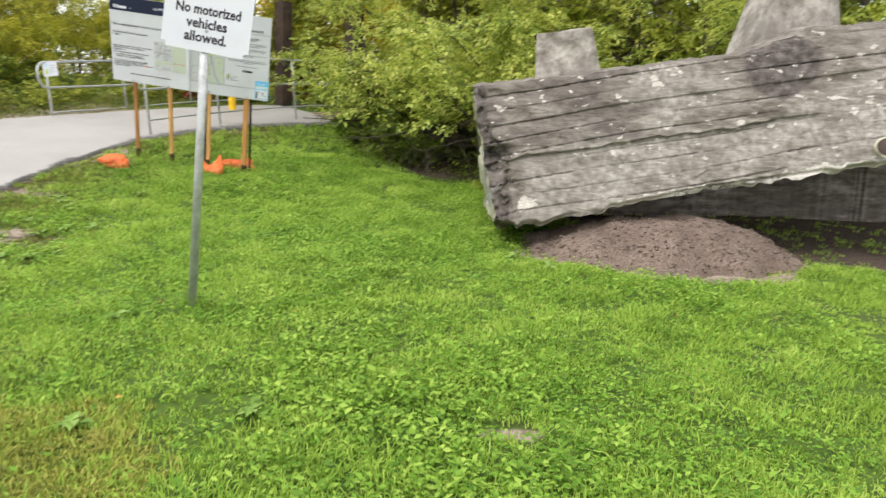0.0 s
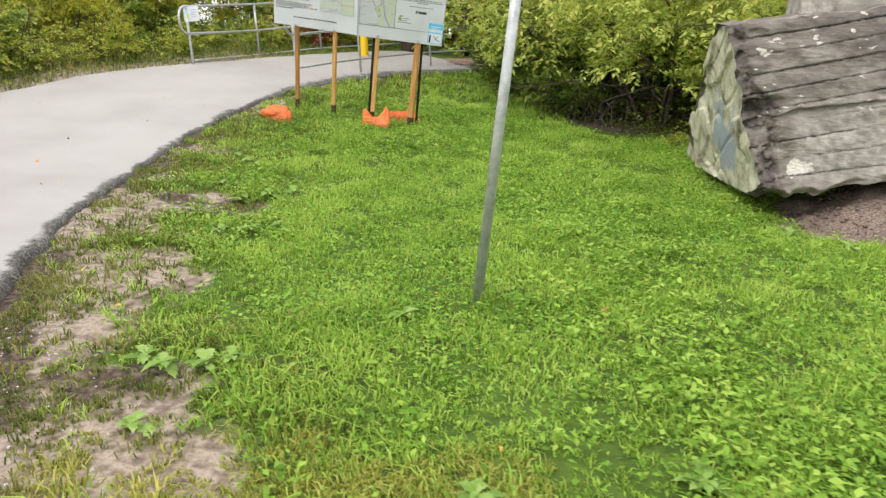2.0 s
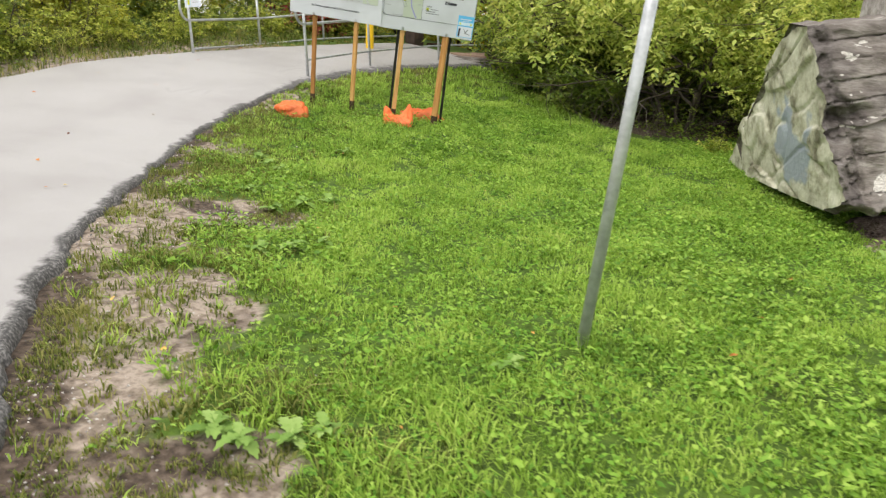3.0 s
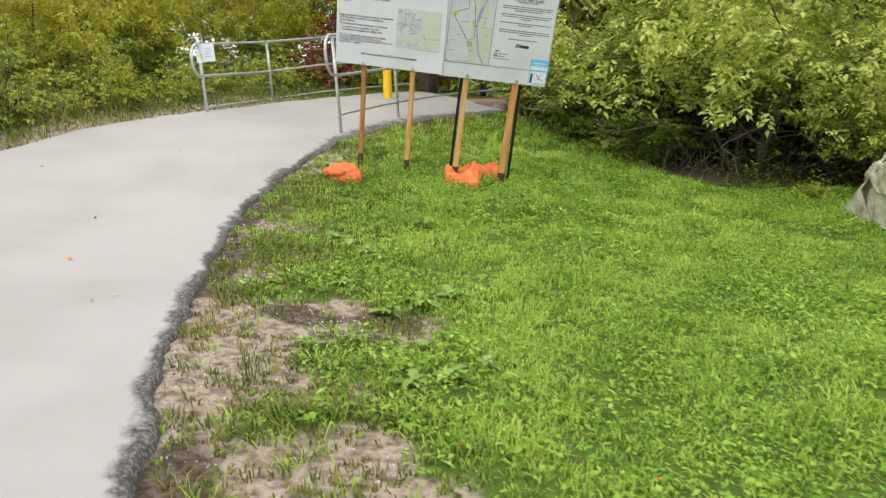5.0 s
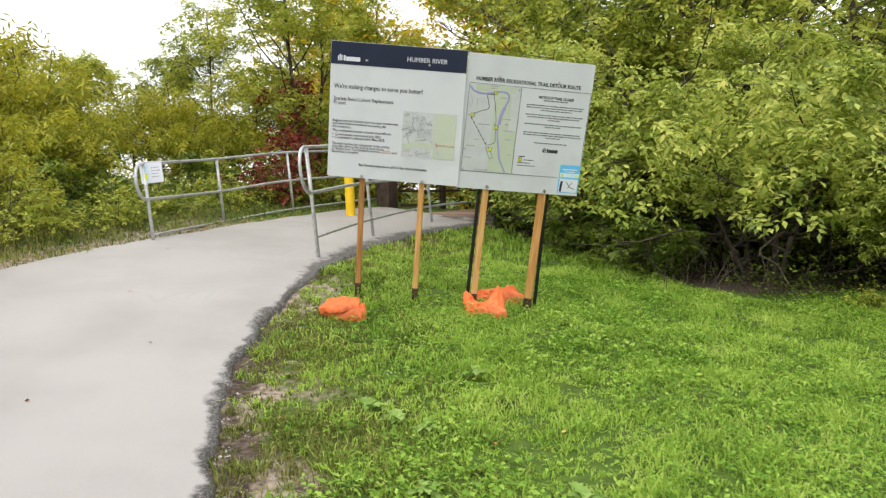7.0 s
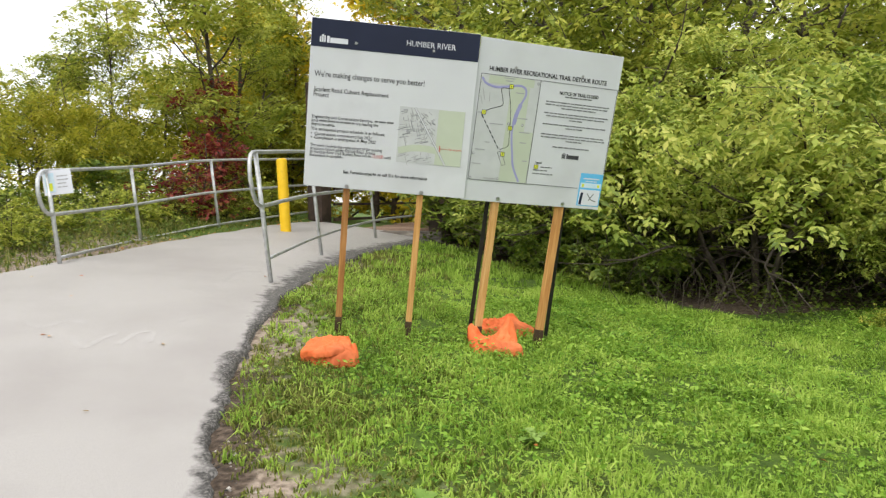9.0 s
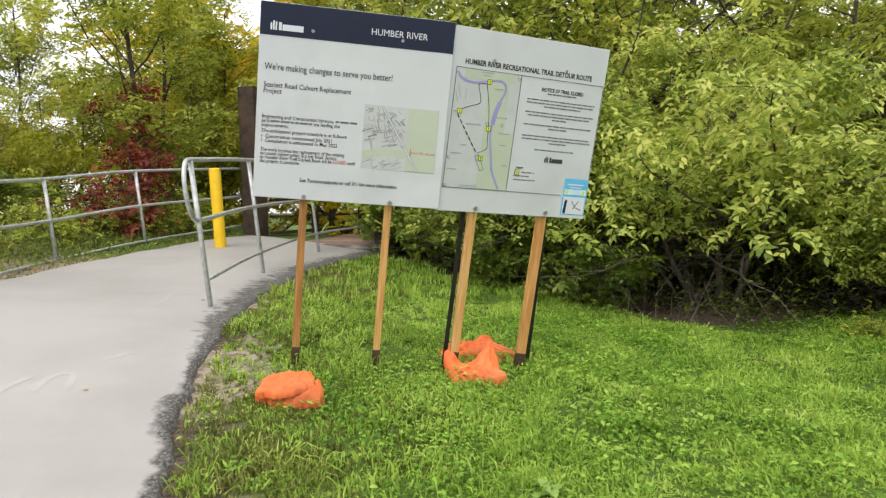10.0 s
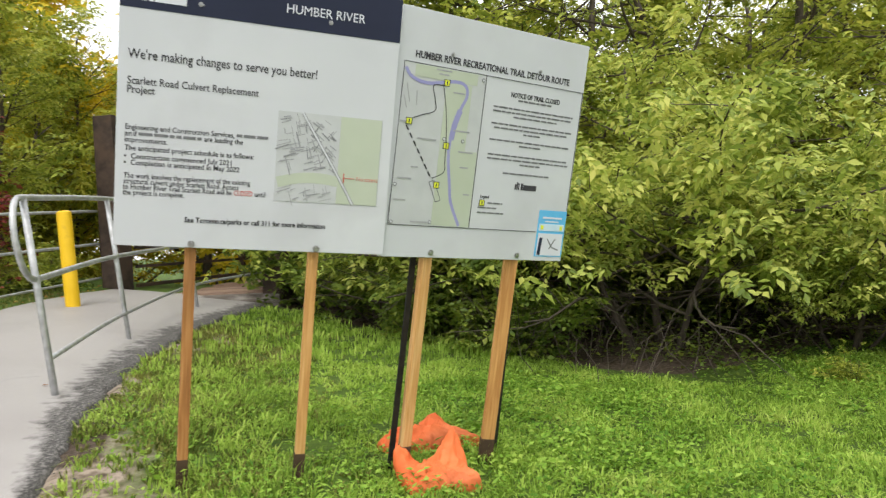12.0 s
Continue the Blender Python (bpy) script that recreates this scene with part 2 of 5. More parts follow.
M_CHALK = mat("faded_chalk", [(0.4, (0.355, 0.34, 0.33)), (0.6, (0.41, 0.392, 0.38))], 60, 0.9)
M_STONE = mat("pebble", [(0.3, (0.2, 0.18, 0.16)), (0.7, (0.5, 0.47, 0.43))], 12, 0.85, island=0.8)
M_TAR = mat("tar_crumb", [(0.3, (0.03, 0.03, 0.03)), (0.7, (0.09, 0.088, 0.085))], 12, 0.85, island=0.6)
M_CONCRETE = mat("weathered_concrete", [(0.34, (0.075, 0.062, 0.053)), (0.44, (0.135, 0.115, 0.10)), (0.53, (0.215, 0.19, 0.168)), (0.62, (0.31, 0.285, 0.255)), (0.72, (0.47, 0.44, 0.40))], 6.5, 0.9, bump=1.0, bscale=22, detail=15, grit=0.72, stain=(0.15, 0.128, 0.112), sscale=1.8, slo=0.48, shi=0.72, stretch=(0.45, 1, 1.6))
M_CONCRETE_PALE = mat("lichen_concrete", [(0.36, (0.16, 0.145, 0.10)), (0.44, (0.33, 0.31, 0.225)), (0.52, (0.48, 0.46, 0.35)), (0.62, (0.58, 0.56, 0.45))], 3.6, 0.9, bump=0.6, bscale=22, detail=13, stain=(0.29, 0.32, 0.35), sscale=1.0, slo=0.6, shi=0.63, grit=0.65)
M_CONCRETE_GREY = mat("rough_pale_concrete", [(0.36, (0.13, 0.115, 0.10)), (0.46, (0.25, 0.225, 0.20)), (0.54, (0.35, 0.32, 0.29)), (0.64, (0.47, 0.44, 0.40))], 4.2, 0.9, bump=1.0, bscale=18, detail=12, stain=(0.24, 0.22, 0.20), sscale=1.6, slo=0.5, shi=0.62, grit=0.68)
masked(M_CONCRETE, "pale", [(0.34, (0.19, 0.172, 0.152)), (0.46, (0.265, 0.243, 0.218)), (0.56, (0.345, 0.32, 0.288)), (0.68, (0.45, 0.42, 0.385))], 2.6, 0.2, 0.95)
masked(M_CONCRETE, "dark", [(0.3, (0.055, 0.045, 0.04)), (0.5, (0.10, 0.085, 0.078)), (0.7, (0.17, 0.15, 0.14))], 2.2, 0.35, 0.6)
masked(M_CONCRETE, "chip", [(0.35, (0.34, 0.31, 0.28)), (0.6, (0.58, 0.55, 0.50))], 16, 0.5, 0.58)

# ---- mesh helpers ----


def link(name, verts, faces, material, parent=None, label="", smooth=False):
    me = bpy.data.meshes.new(name)
    me.from_pydata([tuple(v) for v in verts], [], [tuple(f) for f in faces])
    me.materials.append(material)
    if smooth:
        me.shade_smooth()
    ob = new(name, me)
    if parent:
        ob.parent = parent
    if label:
        ob["label"] = label
    return ob


def fast(name, verts, faces, material, parent=None, label="", attribute=None, smooth=False):
    """The same from numpy arrays with faces of one size."""
    verts, faces = np.asarray(verts, np.float32), np.asarray(faces, np.int32)
    me = bpy.data.meshes.new(name)
    k = faces.shape[1]
    me.vertices.add(len(verts))
    me.vertices.foreach_set("co", verts.ravel())
    me.loops.add(faces.size)
    me.loops.foreach_set("vertex_index", faces.ravel())
    me.polygons.add(len(faces))
    me.polygons.foreach_set("loop_start", np.arange(0, faces.size, k, dtype=np.int32))
    me.update(calc_edges=True)
    if attribute:
        a = me.attributes.new(attribute[0], "FLOAT", "POINT")
        a.data.foreach_set("value", np.asarray(attribute[1], np.float32))
    me.materials.append(material)
    if smooth:
        me.shade_smooth()
    ob = new(name, me)
    if parent:
        ob.parent = parent
    if label:
        ob["label"] = label
    return ob


def part(name, bm, material, parent=None, label="", smooth=False):
    me = bpy.data.meshes.new(name)
    bm.to_mesh(me)
    bm.free()
    me.materials.append(material)
    if smooth:
        me.shade_smooth()
    ob = new(name, me)
    if parent:
        ob.parent = parent
    if label:
        ob["label"] = label
    return ob


def thing(name, at, label, category, group="", kind=""):
    e = new(name)
    e.empty_display_size = 0.1
    e.matrix_world = at if isinstance(at, Matrix) else pose(*at)
    return tagged(e, label, category, group, kind)


def box(bm, sx, sy, sz, at=(0, 0, 0), bevel=0.0):
    got = bmesh.ops.create_cube(bm, size=1.0, matrix=Matrix.Translation(at) @ Matrix.Diagonal((sx, sy, sz, 1)))
    if bevel:
        es = list({e for v in got["verts"] for e in v.link_edges})
        bmesh.ops.bevel(bm, geom=es, offset=bevel, segments=2, affect="EDGES", profile=0.6)
    return bm


def cyl(bm, r1, r2, depth, m=Matrix(), seg=16):
    bmesh.ops.create_cone(bm, cap_ends=True, segments=seg, radius1=r1, radius2=r2, depth=depth, matrix=m)
    return bm


def smooth_line(points, per=8):
    """A Catmull-Rom line through the points."""
    p = [np.array(q, float) for q in points]
    p = [2 * p[0] - p[1]] + p + [2 * p[-1] - p[-2]]
    out = []
    for i in range(1, len(p) - 2):
        for k in range(per):
            t = k / per
            out.append(0.5 * (2 * p[i] + (p[i + 1] - p[i - 1]) * t + (2 * p[i - 1] - 5 * p[i] + 4 * p[i + 1] - p[i + 2]) * t * t + (3 * p[i] - p[i - 1] - 3 * p[i + 1] + p[i + 2]) * t ** 3))
    out.append(p[-2])
    return np.array(out)


def tube_data(points, radii, sides=8, cap=True):
    p = np.asarray(points, float)
    r = np.full(len(p), radii) if np.isscalar(radii) else np.asarray(radii)
    tan = np.gradient(p, axis=0)
    tan /= np.linalg.norm(tan, axis=1)[:, None] + 1e-9
    ref = np.array([0.0, 0, 1]) if abs(tan[0][2]) < 0.9 else np.array([1.0, 0, 0])
    verts, faces = [], []
    u = np.cross(tan[0], ref)
    for i in range(len(p)):
        u = u - tan[i] * (u @ tan[i])
        u /= np.linalg.norm(u) + 1e-9
        w = np.cross(tan[i], u)
        for k in range(sides):
            a = 2 * math.pi * k / sides
            verts.append(p[i] + r[i] * (math.cos(a) * u + math.sin(a) * w))
    for i in range(len(p) - 1):
        for k in range(sides):
            a, b = i * sides + k, i * sides + (k + 1) % sides
            faces.append((a, b, b + sides, a + sides))
    if cap:
        faces.append(tuple(range(sides))[::-1])
        faces.append(tuple(range((len(p) - 1) * sides, len(p) * sides)))
    return verts, faces


def tube(name, points, radii, material, parent, label="", sides=12):
    v, f = tube_data(points, radii, sides)
    return link(name, v, f, material, parent, label, smooth=True)


# ---- the lie of the land ----


def ss(a, b, v):
    u = np.clip((np.asarray(v, float) - a) / (b - a), 0, 1)
    return u * u * (3 - 2 * u)


def softplus(v, k):
    return k * np.logaddexp(0, np.asarray(v, float) / k)


@functools.cache
def wave_set(seed):
    rs = random.Random(seed)
    return [(rs.uniform(0, 6.28), rs.uniform(0.6, 1.9), rs.uniform(0, 6.28)) for _ in range(7)]


def waves(x, y, k, seed):
    """A cheap smooth noise, about -1 to 1."""
    out = 0
    for a, f, p in wave_set(seed):
        f = f * k
        out = out + np.sin((x * math.cos(a) + y * math.sin(a)) * f + p + 1.3 * np.sin((x * math.sin(a) - y * math.cos(a)) * f * 0.7 + p * 2))
    return out / 4.0


def lie(x, y):
    """The height of the ground, without its small bumps."""
    x, y = np.asarray(x, float), np.asarray(y, float)
    ye = 22 - softplus(22 - y, 1.0)
    z = -0.15 + 0.075 * (1 - 0.6 * ss(-3.0, 0.0, x)) * softplus(ye - 9, 1.0) + 0.2 * ss(-2.5, -5.5, x) * ss(8.5, 13, y) + 0.055 * softplus(-np.maximum(x, -10) - 4.2, 0.8)
    ravine = ss(1.5, 6, (y - 21.5) * 0.79 + (x + 3.6) * 0.62) * ss(40, 30, y)
    return z - 2.2 * ravine


RIGHT = smooth_line([(9.5, -42.0), (5.0, -22.0), (2.2, -12.0), (0.6, -6.0), (-0.5, -3.0), (-1.45, -0.6), (-2.2, 1.0), (-3.15, 2.5), (-4.19, 4.03), (-4.78, 5.26), (-5.20, 6.54), (-5.47, 7.8), (-5.67, 8.9), (-5.75, 10.2), (-5.68, 11.3), (-5.50, 12.4), (-5.26, 13.5), (-4.85, 14.9), (-4.2, 16.6), (-3.35, 18.2), (-2.55, 19.35)], 12)
LEFT = smooth_line([(6.2, -43.0), (1.6, -23.0), (-1.1, -13.0), (-2.6, -7.2), (-3.7, -4.2), (-4.65, -1.9), (-5.5, -0.1), (-6.7, 1.9), (-7.6, 3.7), (-8.3, 5.4), (-8.7, 7.1), (-8.95, 8.8), (-8.95, 10.2), (-8.8, 11.3), (-8.55, 12.5), (-8.2, 13.8), (-7.75, 15.0), (-7.1, 16.5), (-6.2, 18.4), (-5.5, 19.7), (-4.75, 20.9)], 12)


def edge_x(y):
    """Where the path's grass-side edge lies at y."""
    return np.interp(y, RIGHT[:, 1], RIGHT[:, 0])


def left_x(y):
    return np.interp(y, LEFT[:, 1], LEFT[:, 0])


def hedge_y(x):
    """Where the lawn ends under the trees."""
    return 12.75 + 2.6 * softplus(-np.asarray(x, float) - 0.5, 0.3) + 0.25 * waves(x, 0, 1.7, 14)


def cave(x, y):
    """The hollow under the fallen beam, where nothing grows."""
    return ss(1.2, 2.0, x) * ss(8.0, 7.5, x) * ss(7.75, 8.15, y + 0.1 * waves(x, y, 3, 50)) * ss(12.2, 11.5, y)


def bare(x, y):
    """How bare the soil is: worn along the path's edge and in a few patches."""
    d = (x - edge_x(y)) * 0.85
    w = 0.26 + 0.24 * ss(7.6, 5.6, y) + 0.25 * ss(4.9, 3.7, y) + 0.24 * waves(x, y, 2.1, 5) + 0.24 * waves(x, y, 6, 6) + 0.12 * waves(x, y, 15, 12)
    strip = ss(w + 0.35, w - 0.15, d) * ss(10.8, 9.0, y) * ss(-0.3, 0.02, d)
    tongue = ss(1.3, 0.55, np.hypot((x + 4.55) / 0.85, (y - 7.15) / 0.36) + 0.35 * waves(x, y, 5, 7) + 0.2 * waves(x, y, 13, 17))
    tongue3 = ss(1.2, 0.5, np.hypot((x + 3.3) / 0.6, (y - 3.5) / 0.5) + 0.35 * waves(x, y, 5, 48) + 0.2 * waves(x, y, 13, 49)) * 0.95
    tongue2 = ss(1.2, 0.5, np.hypot((x + 4.05) / 0.5, (y - 5.2) / 0.6) + 0.35 * waves(x, y, 5, 8) + 0.2 * waves(x, y, 13, 18)) * 0.85
    hole = ss(1.2, 0.6, np.hypot((x - 0.39) / 0.16, (y - 3.45) / 0.09) + 0.3 * waves(x, y, 12, 9))
    rock = ss(1.15, 0.85, np.hypot((x - 2.4) / 1.6, (y - 7.9) / 0.95) + 0.12 * waves(x, y, 4, 10))
    under = 0.45 * ss(0.0, 0.7, y - hedge_y(x) - 0.25) * ss(22, 20, y) * ss(-3.5, -2.6, x)
    thin = 0.38 * ss(1.7, 0.4, d) * ss(12.6, 11, y) * ss(3.5, 4.5, y) * (0.6 + 0.6 * waves(x, y, 2.2, 13))
    verge = 0.56 * ss(0.75, 0.1, d + 0.3 * waves(x, y, 3.1, 15)) * ss(9.5, 11.0, y) * ss(19, 16, y)
    far = 0.1 * ss(2.0, 0.2, left_x(y) - x) * ss(-0.3, 0.0, left_x(y) - x) * ss(11, 14, y) * ss(22, 20, y)
    return np.clip(np.maximum.reduce([strip, tongue, tongue2, tongue3, cave(x, y), hole, rock, under, thin, verge, far]), 0, 1)


def damp_and_shade(x, y):
    """Dark damp earth: the middle of the worn patches and a crumbly band along the path. Also shade painted under the
    trees and the beam.
    """
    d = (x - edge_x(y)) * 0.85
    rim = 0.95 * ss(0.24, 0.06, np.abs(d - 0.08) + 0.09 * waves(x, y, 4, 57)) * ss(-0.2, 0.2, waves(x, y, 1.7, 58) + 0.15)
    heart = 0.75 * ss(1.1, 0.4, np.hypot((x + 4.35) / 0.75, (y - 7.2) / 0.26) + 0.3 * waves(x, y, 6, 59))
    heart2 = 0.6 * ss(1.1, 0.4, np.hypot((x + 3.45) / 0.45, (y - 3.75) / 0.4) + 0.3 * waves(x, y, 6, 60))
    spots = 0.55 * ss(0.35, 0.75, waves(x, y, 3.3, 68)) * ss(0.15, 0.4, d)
    # painted shade: darker soil under the trees and in the beam's hollow
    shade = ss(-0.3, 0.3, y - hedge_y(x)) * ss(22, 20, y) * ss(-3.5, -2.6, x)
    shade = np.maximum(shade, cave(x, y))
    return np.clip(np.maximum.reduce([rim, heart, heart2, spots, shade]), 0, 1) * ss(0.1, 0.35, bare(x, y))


def bumps(x, y):
    return 0.022 * waves(x, y, 1.6, 1) + 0.014 * waves(x, y, 5, 2) - 0.025 * bare(x, y)


def ground_z(x, y):
    on = ss(-0.12, 0.12, x - edge_x(y)) + ss(0.12, -0.12, x - left_x(y))
    return lie(x, y) + np.clip(on, 0, 1) * bumps(x, y) - 0.05 * (1 - np.clip(on, 0, 1)) * ss(21.0, 20.0, y)


def gz(x, y):
    return float(ground_z(np.array([x]), np.array([y]))[0])

# ---- ground and path ----


def axis(lo, hi, step, reach):
    """Coordinates, fine from lo to hi and ever coarser beyond, out to the horizon."""
    fine = np.arange(lo, hi + step / 2, step)
    out, d, s = [], 0.0, step
    while d < reach:
        s *= 1.35
        d += s
        out.append(d)
    out = np.array(out)
    return np.concatenate([lo - out[::-1], fine, hi + out])


gx, gy = axis(-10.5, 7.0, 0.11, 3000), axis(0.5, 22.0, 0.11, 3000)
X, Y = np.meshgrid(gx, gy)
Z = ground_z(X, Y)
nx, ny = len(gx), len(gy)
idx = np.arange(nx * ny).reshape(ny, nx)
quads = np.stack([idx[:-1, :-1], idx[:-1, 1:], idx[1:, 1:], idx[1:, :-1]], -1).reshape(-1, 4)
ground = fast("ground", np.stack([X, Y, Z], -1).reshape(-1, 3), quads, M_SOIL, attribute=("bare", bare(X, Y).ravel()), smooth=True)
ground.data.attributes.new("damp_and_shade", "FLOAT", "POINT").data.foreach_set("value", damp_and_shade(X, Y).ravel().astype(np.float32))
tagged(ground, "grassy park ground with worn bare soil beside the path", "ground", kind="structure")

# the asphalt path, a slab with a slight crown and a broken, tarry grass-side edge
rows, cols = len(RIGHT), 26
U = np.linspace(0, 1, cols)
U = 1 - (1 - U) ** 1.6
fine_t = np.linspace(0, 1, 1000)
tt = np.linspace(0, 1, rows)
RR = np.stack([np.interp(fine_t, tt, RIGHT[:, 0]), np.interp(fine_t, tt, RIGHT[:, 1])], -1)
LL = np.stack([np.interp(fine_t, tt, LEFT[:, 0]), np.interp(fine_t, tt, LEFT[:, 1])], -1)
rag = 0.035 * waves(RR[:, 0], RR[:, 1], 6, 21) + 0.02 * waves(RR[:, 0], RR[:, 1], 19, 22) + 0.03
lag = 0.05 * waves(LL[:, 0], LL[:, 1], 5, 23)
width = np.linalg.norm(RR - LL, axis=1)
across = U[None] * (1 + (rag + lag) / width)[:, None] - (lag / width)[:, None]
PX, PY = (LL[:, None, k] + (RR - LL)[:, None, k] * across for k in (0, 1))
PZ = lie(PX, PY) + (0.02 * (1 - (2 * U - 1) ** 2) - 0.03 * (U > 0.999) + 0.012)[None]
PE = np.clip(1 - (1 - U)[None] * width[:, None] / (0.21 + 0.07 * waves(RR[:, 0], RR[:, 1], 2.5, 24) + 0.5 * ss(11.5, 14, RR[:, 1]))[:, None], 0, 1) ** 1.6
pv = np.stack([np.c_[PX, PX[:, -1] + 0.03], np.c_[PY, PY[:, -1]], np.c_[PZ, PZ[:, -1] - 0.1]], -1).reshape(-1, 3)
pe = np.c_[PE, np.ones(len(PE))].ravel()
ncol = cols + 1
pidx = np.arange(len(pv)).reshape(-1, ncol)
pq = np.stack([pidx[:-1, :-1], pidx[:-1, 1:], pidx[1:, 1:], pidx[1:, :-1]], -1).reshape(-1, 4)
path = fast("path", pv, pq, M_ASPHALT, attribute=("edge", np.array(pe)), smooth=True)
tagged(path, "pale grey asphalt footpath with a dark crumbling edge", "path", kind="structure")

# ---- leaves, branches and whole plants ----


def leaves_data(P, D, N, L, W, fold=0.25):
    """Folded four-point leaves at P, along D, facing N."""
    D = D / (np.linalg.norm(D, axis=1)[:, None] + 1e-9)
    S = np.cross(D, N)
    S /= np.linalg.norm(S, axis=1)[:, None] + 1e-9
    N = np.cross(S, D)
    L, W = L[:, None], W[:, None]
    mid = P + D * L * 0.45 + N * W * fold
    v = np.stack([P, mid + S * W * 0.5, P + D * L, mid - S * W * 0.5], 1).reshape(-1, 3)
    b = np.arange(len(P))[:, None] * 4
    return v, np.concatenate([b + [0, 1, 2], b + [0, 2, 3]], 0)


def plant(name, seed, height, spread, stems, limbs, first, leaf, nleaves, leafmat, label, category, droop=0.3, clump=0.22, lean=0.15, rise=0.5, stem_r=0.05, group="", bottom=0.0, shape=1.0, barkmat=None):
    """A woody plant: tapered stems with limbs and side branches, and a crown of single leaves round the outer twigs."""
    rs = np.random.RandomState(seed)
    root = thing(name, (0, 0, 0), label, category, group)
    bv, bf, tips = [], [], []

    def grow(start, way, length, r0, depth):
        n = 6 if depth < 2 else 3
        pts, d = [np.array(start)], np.array(way, float)
        d /= np.linalg.norm(d)
        for _ in range(n):
            d = d + rs.normal(0, 0.05 if depth == 0 and stems == 1 else 0.13, 3) + np.array([0, 0, 0.08 * (1 - droop * depth)])
            d /= np.linalg.norm(d)
            pts.append(pts[-1] + d * length / n)
        pts = np.array(pts)
        v, f = tube_data(pts, np.linspace(r0, r0 * 0.3, len(pts)), 7 if depth == 0 else 5 if depth == 1 else 3, cap=False)
        o = len(bv)
        bv.extend(v)
        bf.extend([tuple(a + o for a in q) for q in f])
        return pts

    for s in range(stems):
        az = s * 2.4 + rs.uniform(0, 1)
        ln = lean * (0.3 if stems == 1 else 1.0) * rs.uniform(0.5, 1.4)
        base = np.array([math.cos(az), math.sin(az), 0]) * (0.0 if stems == 1 else rs.uniform(0.05, 0.35) * min(1, spread / 2))
        h = height * (1.0 if s == 0 else rs.uniform(0.6, 1.0)) * 0.9
        trunk = grow(base - np.array([0, 0, 0.25]), (math.cos(az) * ln, math.sin(az) * ln, 1), h, stem_r * (1.0 if s == 0 else 0.7), 0)
        for k in range(limbs):
            f = first + (1 - first) * (k + rs.uniform(0, 0.8)) / limbs
            at = np.array([np.interp(f * 6, range(7), trunk[:, j]) for j in range(3)])
            a = k * 2.399 + rs.uniform(-0.4, 0.4) + s
            reach = spread * (1.05 - 0.65 * f ** 1.6) * rs.uniform(0.6, 1.15) * shape
            way = np.array([math.cos(a), math.sin(a), rise * rs.uniform(0.3, 1.3)])
            limb = grow(at, way, reach, stem_r * (0.5 - 0.3 * f), 1)
            tips.extend(limb[2:])
            for j in range(5):
                b = limb[1 + j % 5]
                a2 = a + rs.uniform(-1.3, 1.3)
                side = grow(b, (math.cos(a2), math.sin(a2), rs.uniform(-0.3, 0.7)), reach * rs.uniform(0.3, 0.55), stem_r * 0.13, 2)
                tips.extend(side[1:])
                tips.append(side[-1])
    tips = np.array(tips)
    # hollows between the leafy boughs
    q = tips * (2.6 if height > 3 else 4.0)
    lump = np.sin(q[:, 0] + 1.7 * np.sin(q[:, 1] * 0.8 + seed)) + np.sin(q[:, 1] * 1.1 + 1.5 * np.sin(q[:, 2])) + np.sin(q[:, 2] * 1.4 + 1.3 * np.sin(q[:, 0] * 0.9))
    kept = tips[lump > -0.35]
    tips = kept if len(kept) > 20 else tips
    link("trunk", bv, bf, barkmat or M_BARK, root, smooth=True)
    per = 7
    ns = nleaves // per
    pick = rs.randint(0, len(tips), ns)
    P = tips[pick] + rs.normal(0, clump, (ns, 3)) * np.array([1, 1, 0.7])
    if bottom:
        low = P[:, 2] < bottom + rs.uniform(0, 0.9, ns) ** 2
        P[low, 2] = bottom + rs.uniform(0, 1.3, low.sum())
    # each spray: a terminal leaflet and pairs along a drooping stalk
    az = rs.uniform(0, 6.283, len(tips))[pick] + rs.normal(0, 0.7, ns)
    D = np.stack([np.cos(az), np.sin(az), rs.normal(-droop, 0.3, ns)], -1)
    D /= np.linalg.norm(D, axis=1)[:, None]
    N = rs.normal(0, 0.35, (ns, 3)) + np.array([0, 0, 1.0])
    S = np.cross(D, N)
    S /= np.linalg.norm(S, axis=1)[:, None]
    N = np.cross(S, D)
    L0 = leaf[0] * rs.uniform(0.65, 1.25, ns)
    PP, DD, NN, LS = [], [], [], []
    for k in range(per):
        side = 0 if k == per - 1 else 1 if k % 2 else -1
        t = (k // 2) * 0.55
        PP.append(P + D * (L0 * t)[:, None] + rs.normal(0, 0.012, (ns, 3)))
        DD.append(D * (1.0 if side == 0 else 0.55) + S * side * 0.85 + rs.normal(0, 0.2, (ns, 3)) - np.array([0, 0, 0.12]))
        NN.append(N + rs.normal(0, 0.3, (ns, 3)))
        LS.append(L0 * rs.uniform(0.75, 1.1, ns))
    LS = np.concatenate(LS)
    v, f = leaves_data(np.concatenate(PP), np.concatenate(DD), np.concatenate(NN), LS, LS * leaf[1])
    fast("crown", v, f, leafmat, root)
    return root


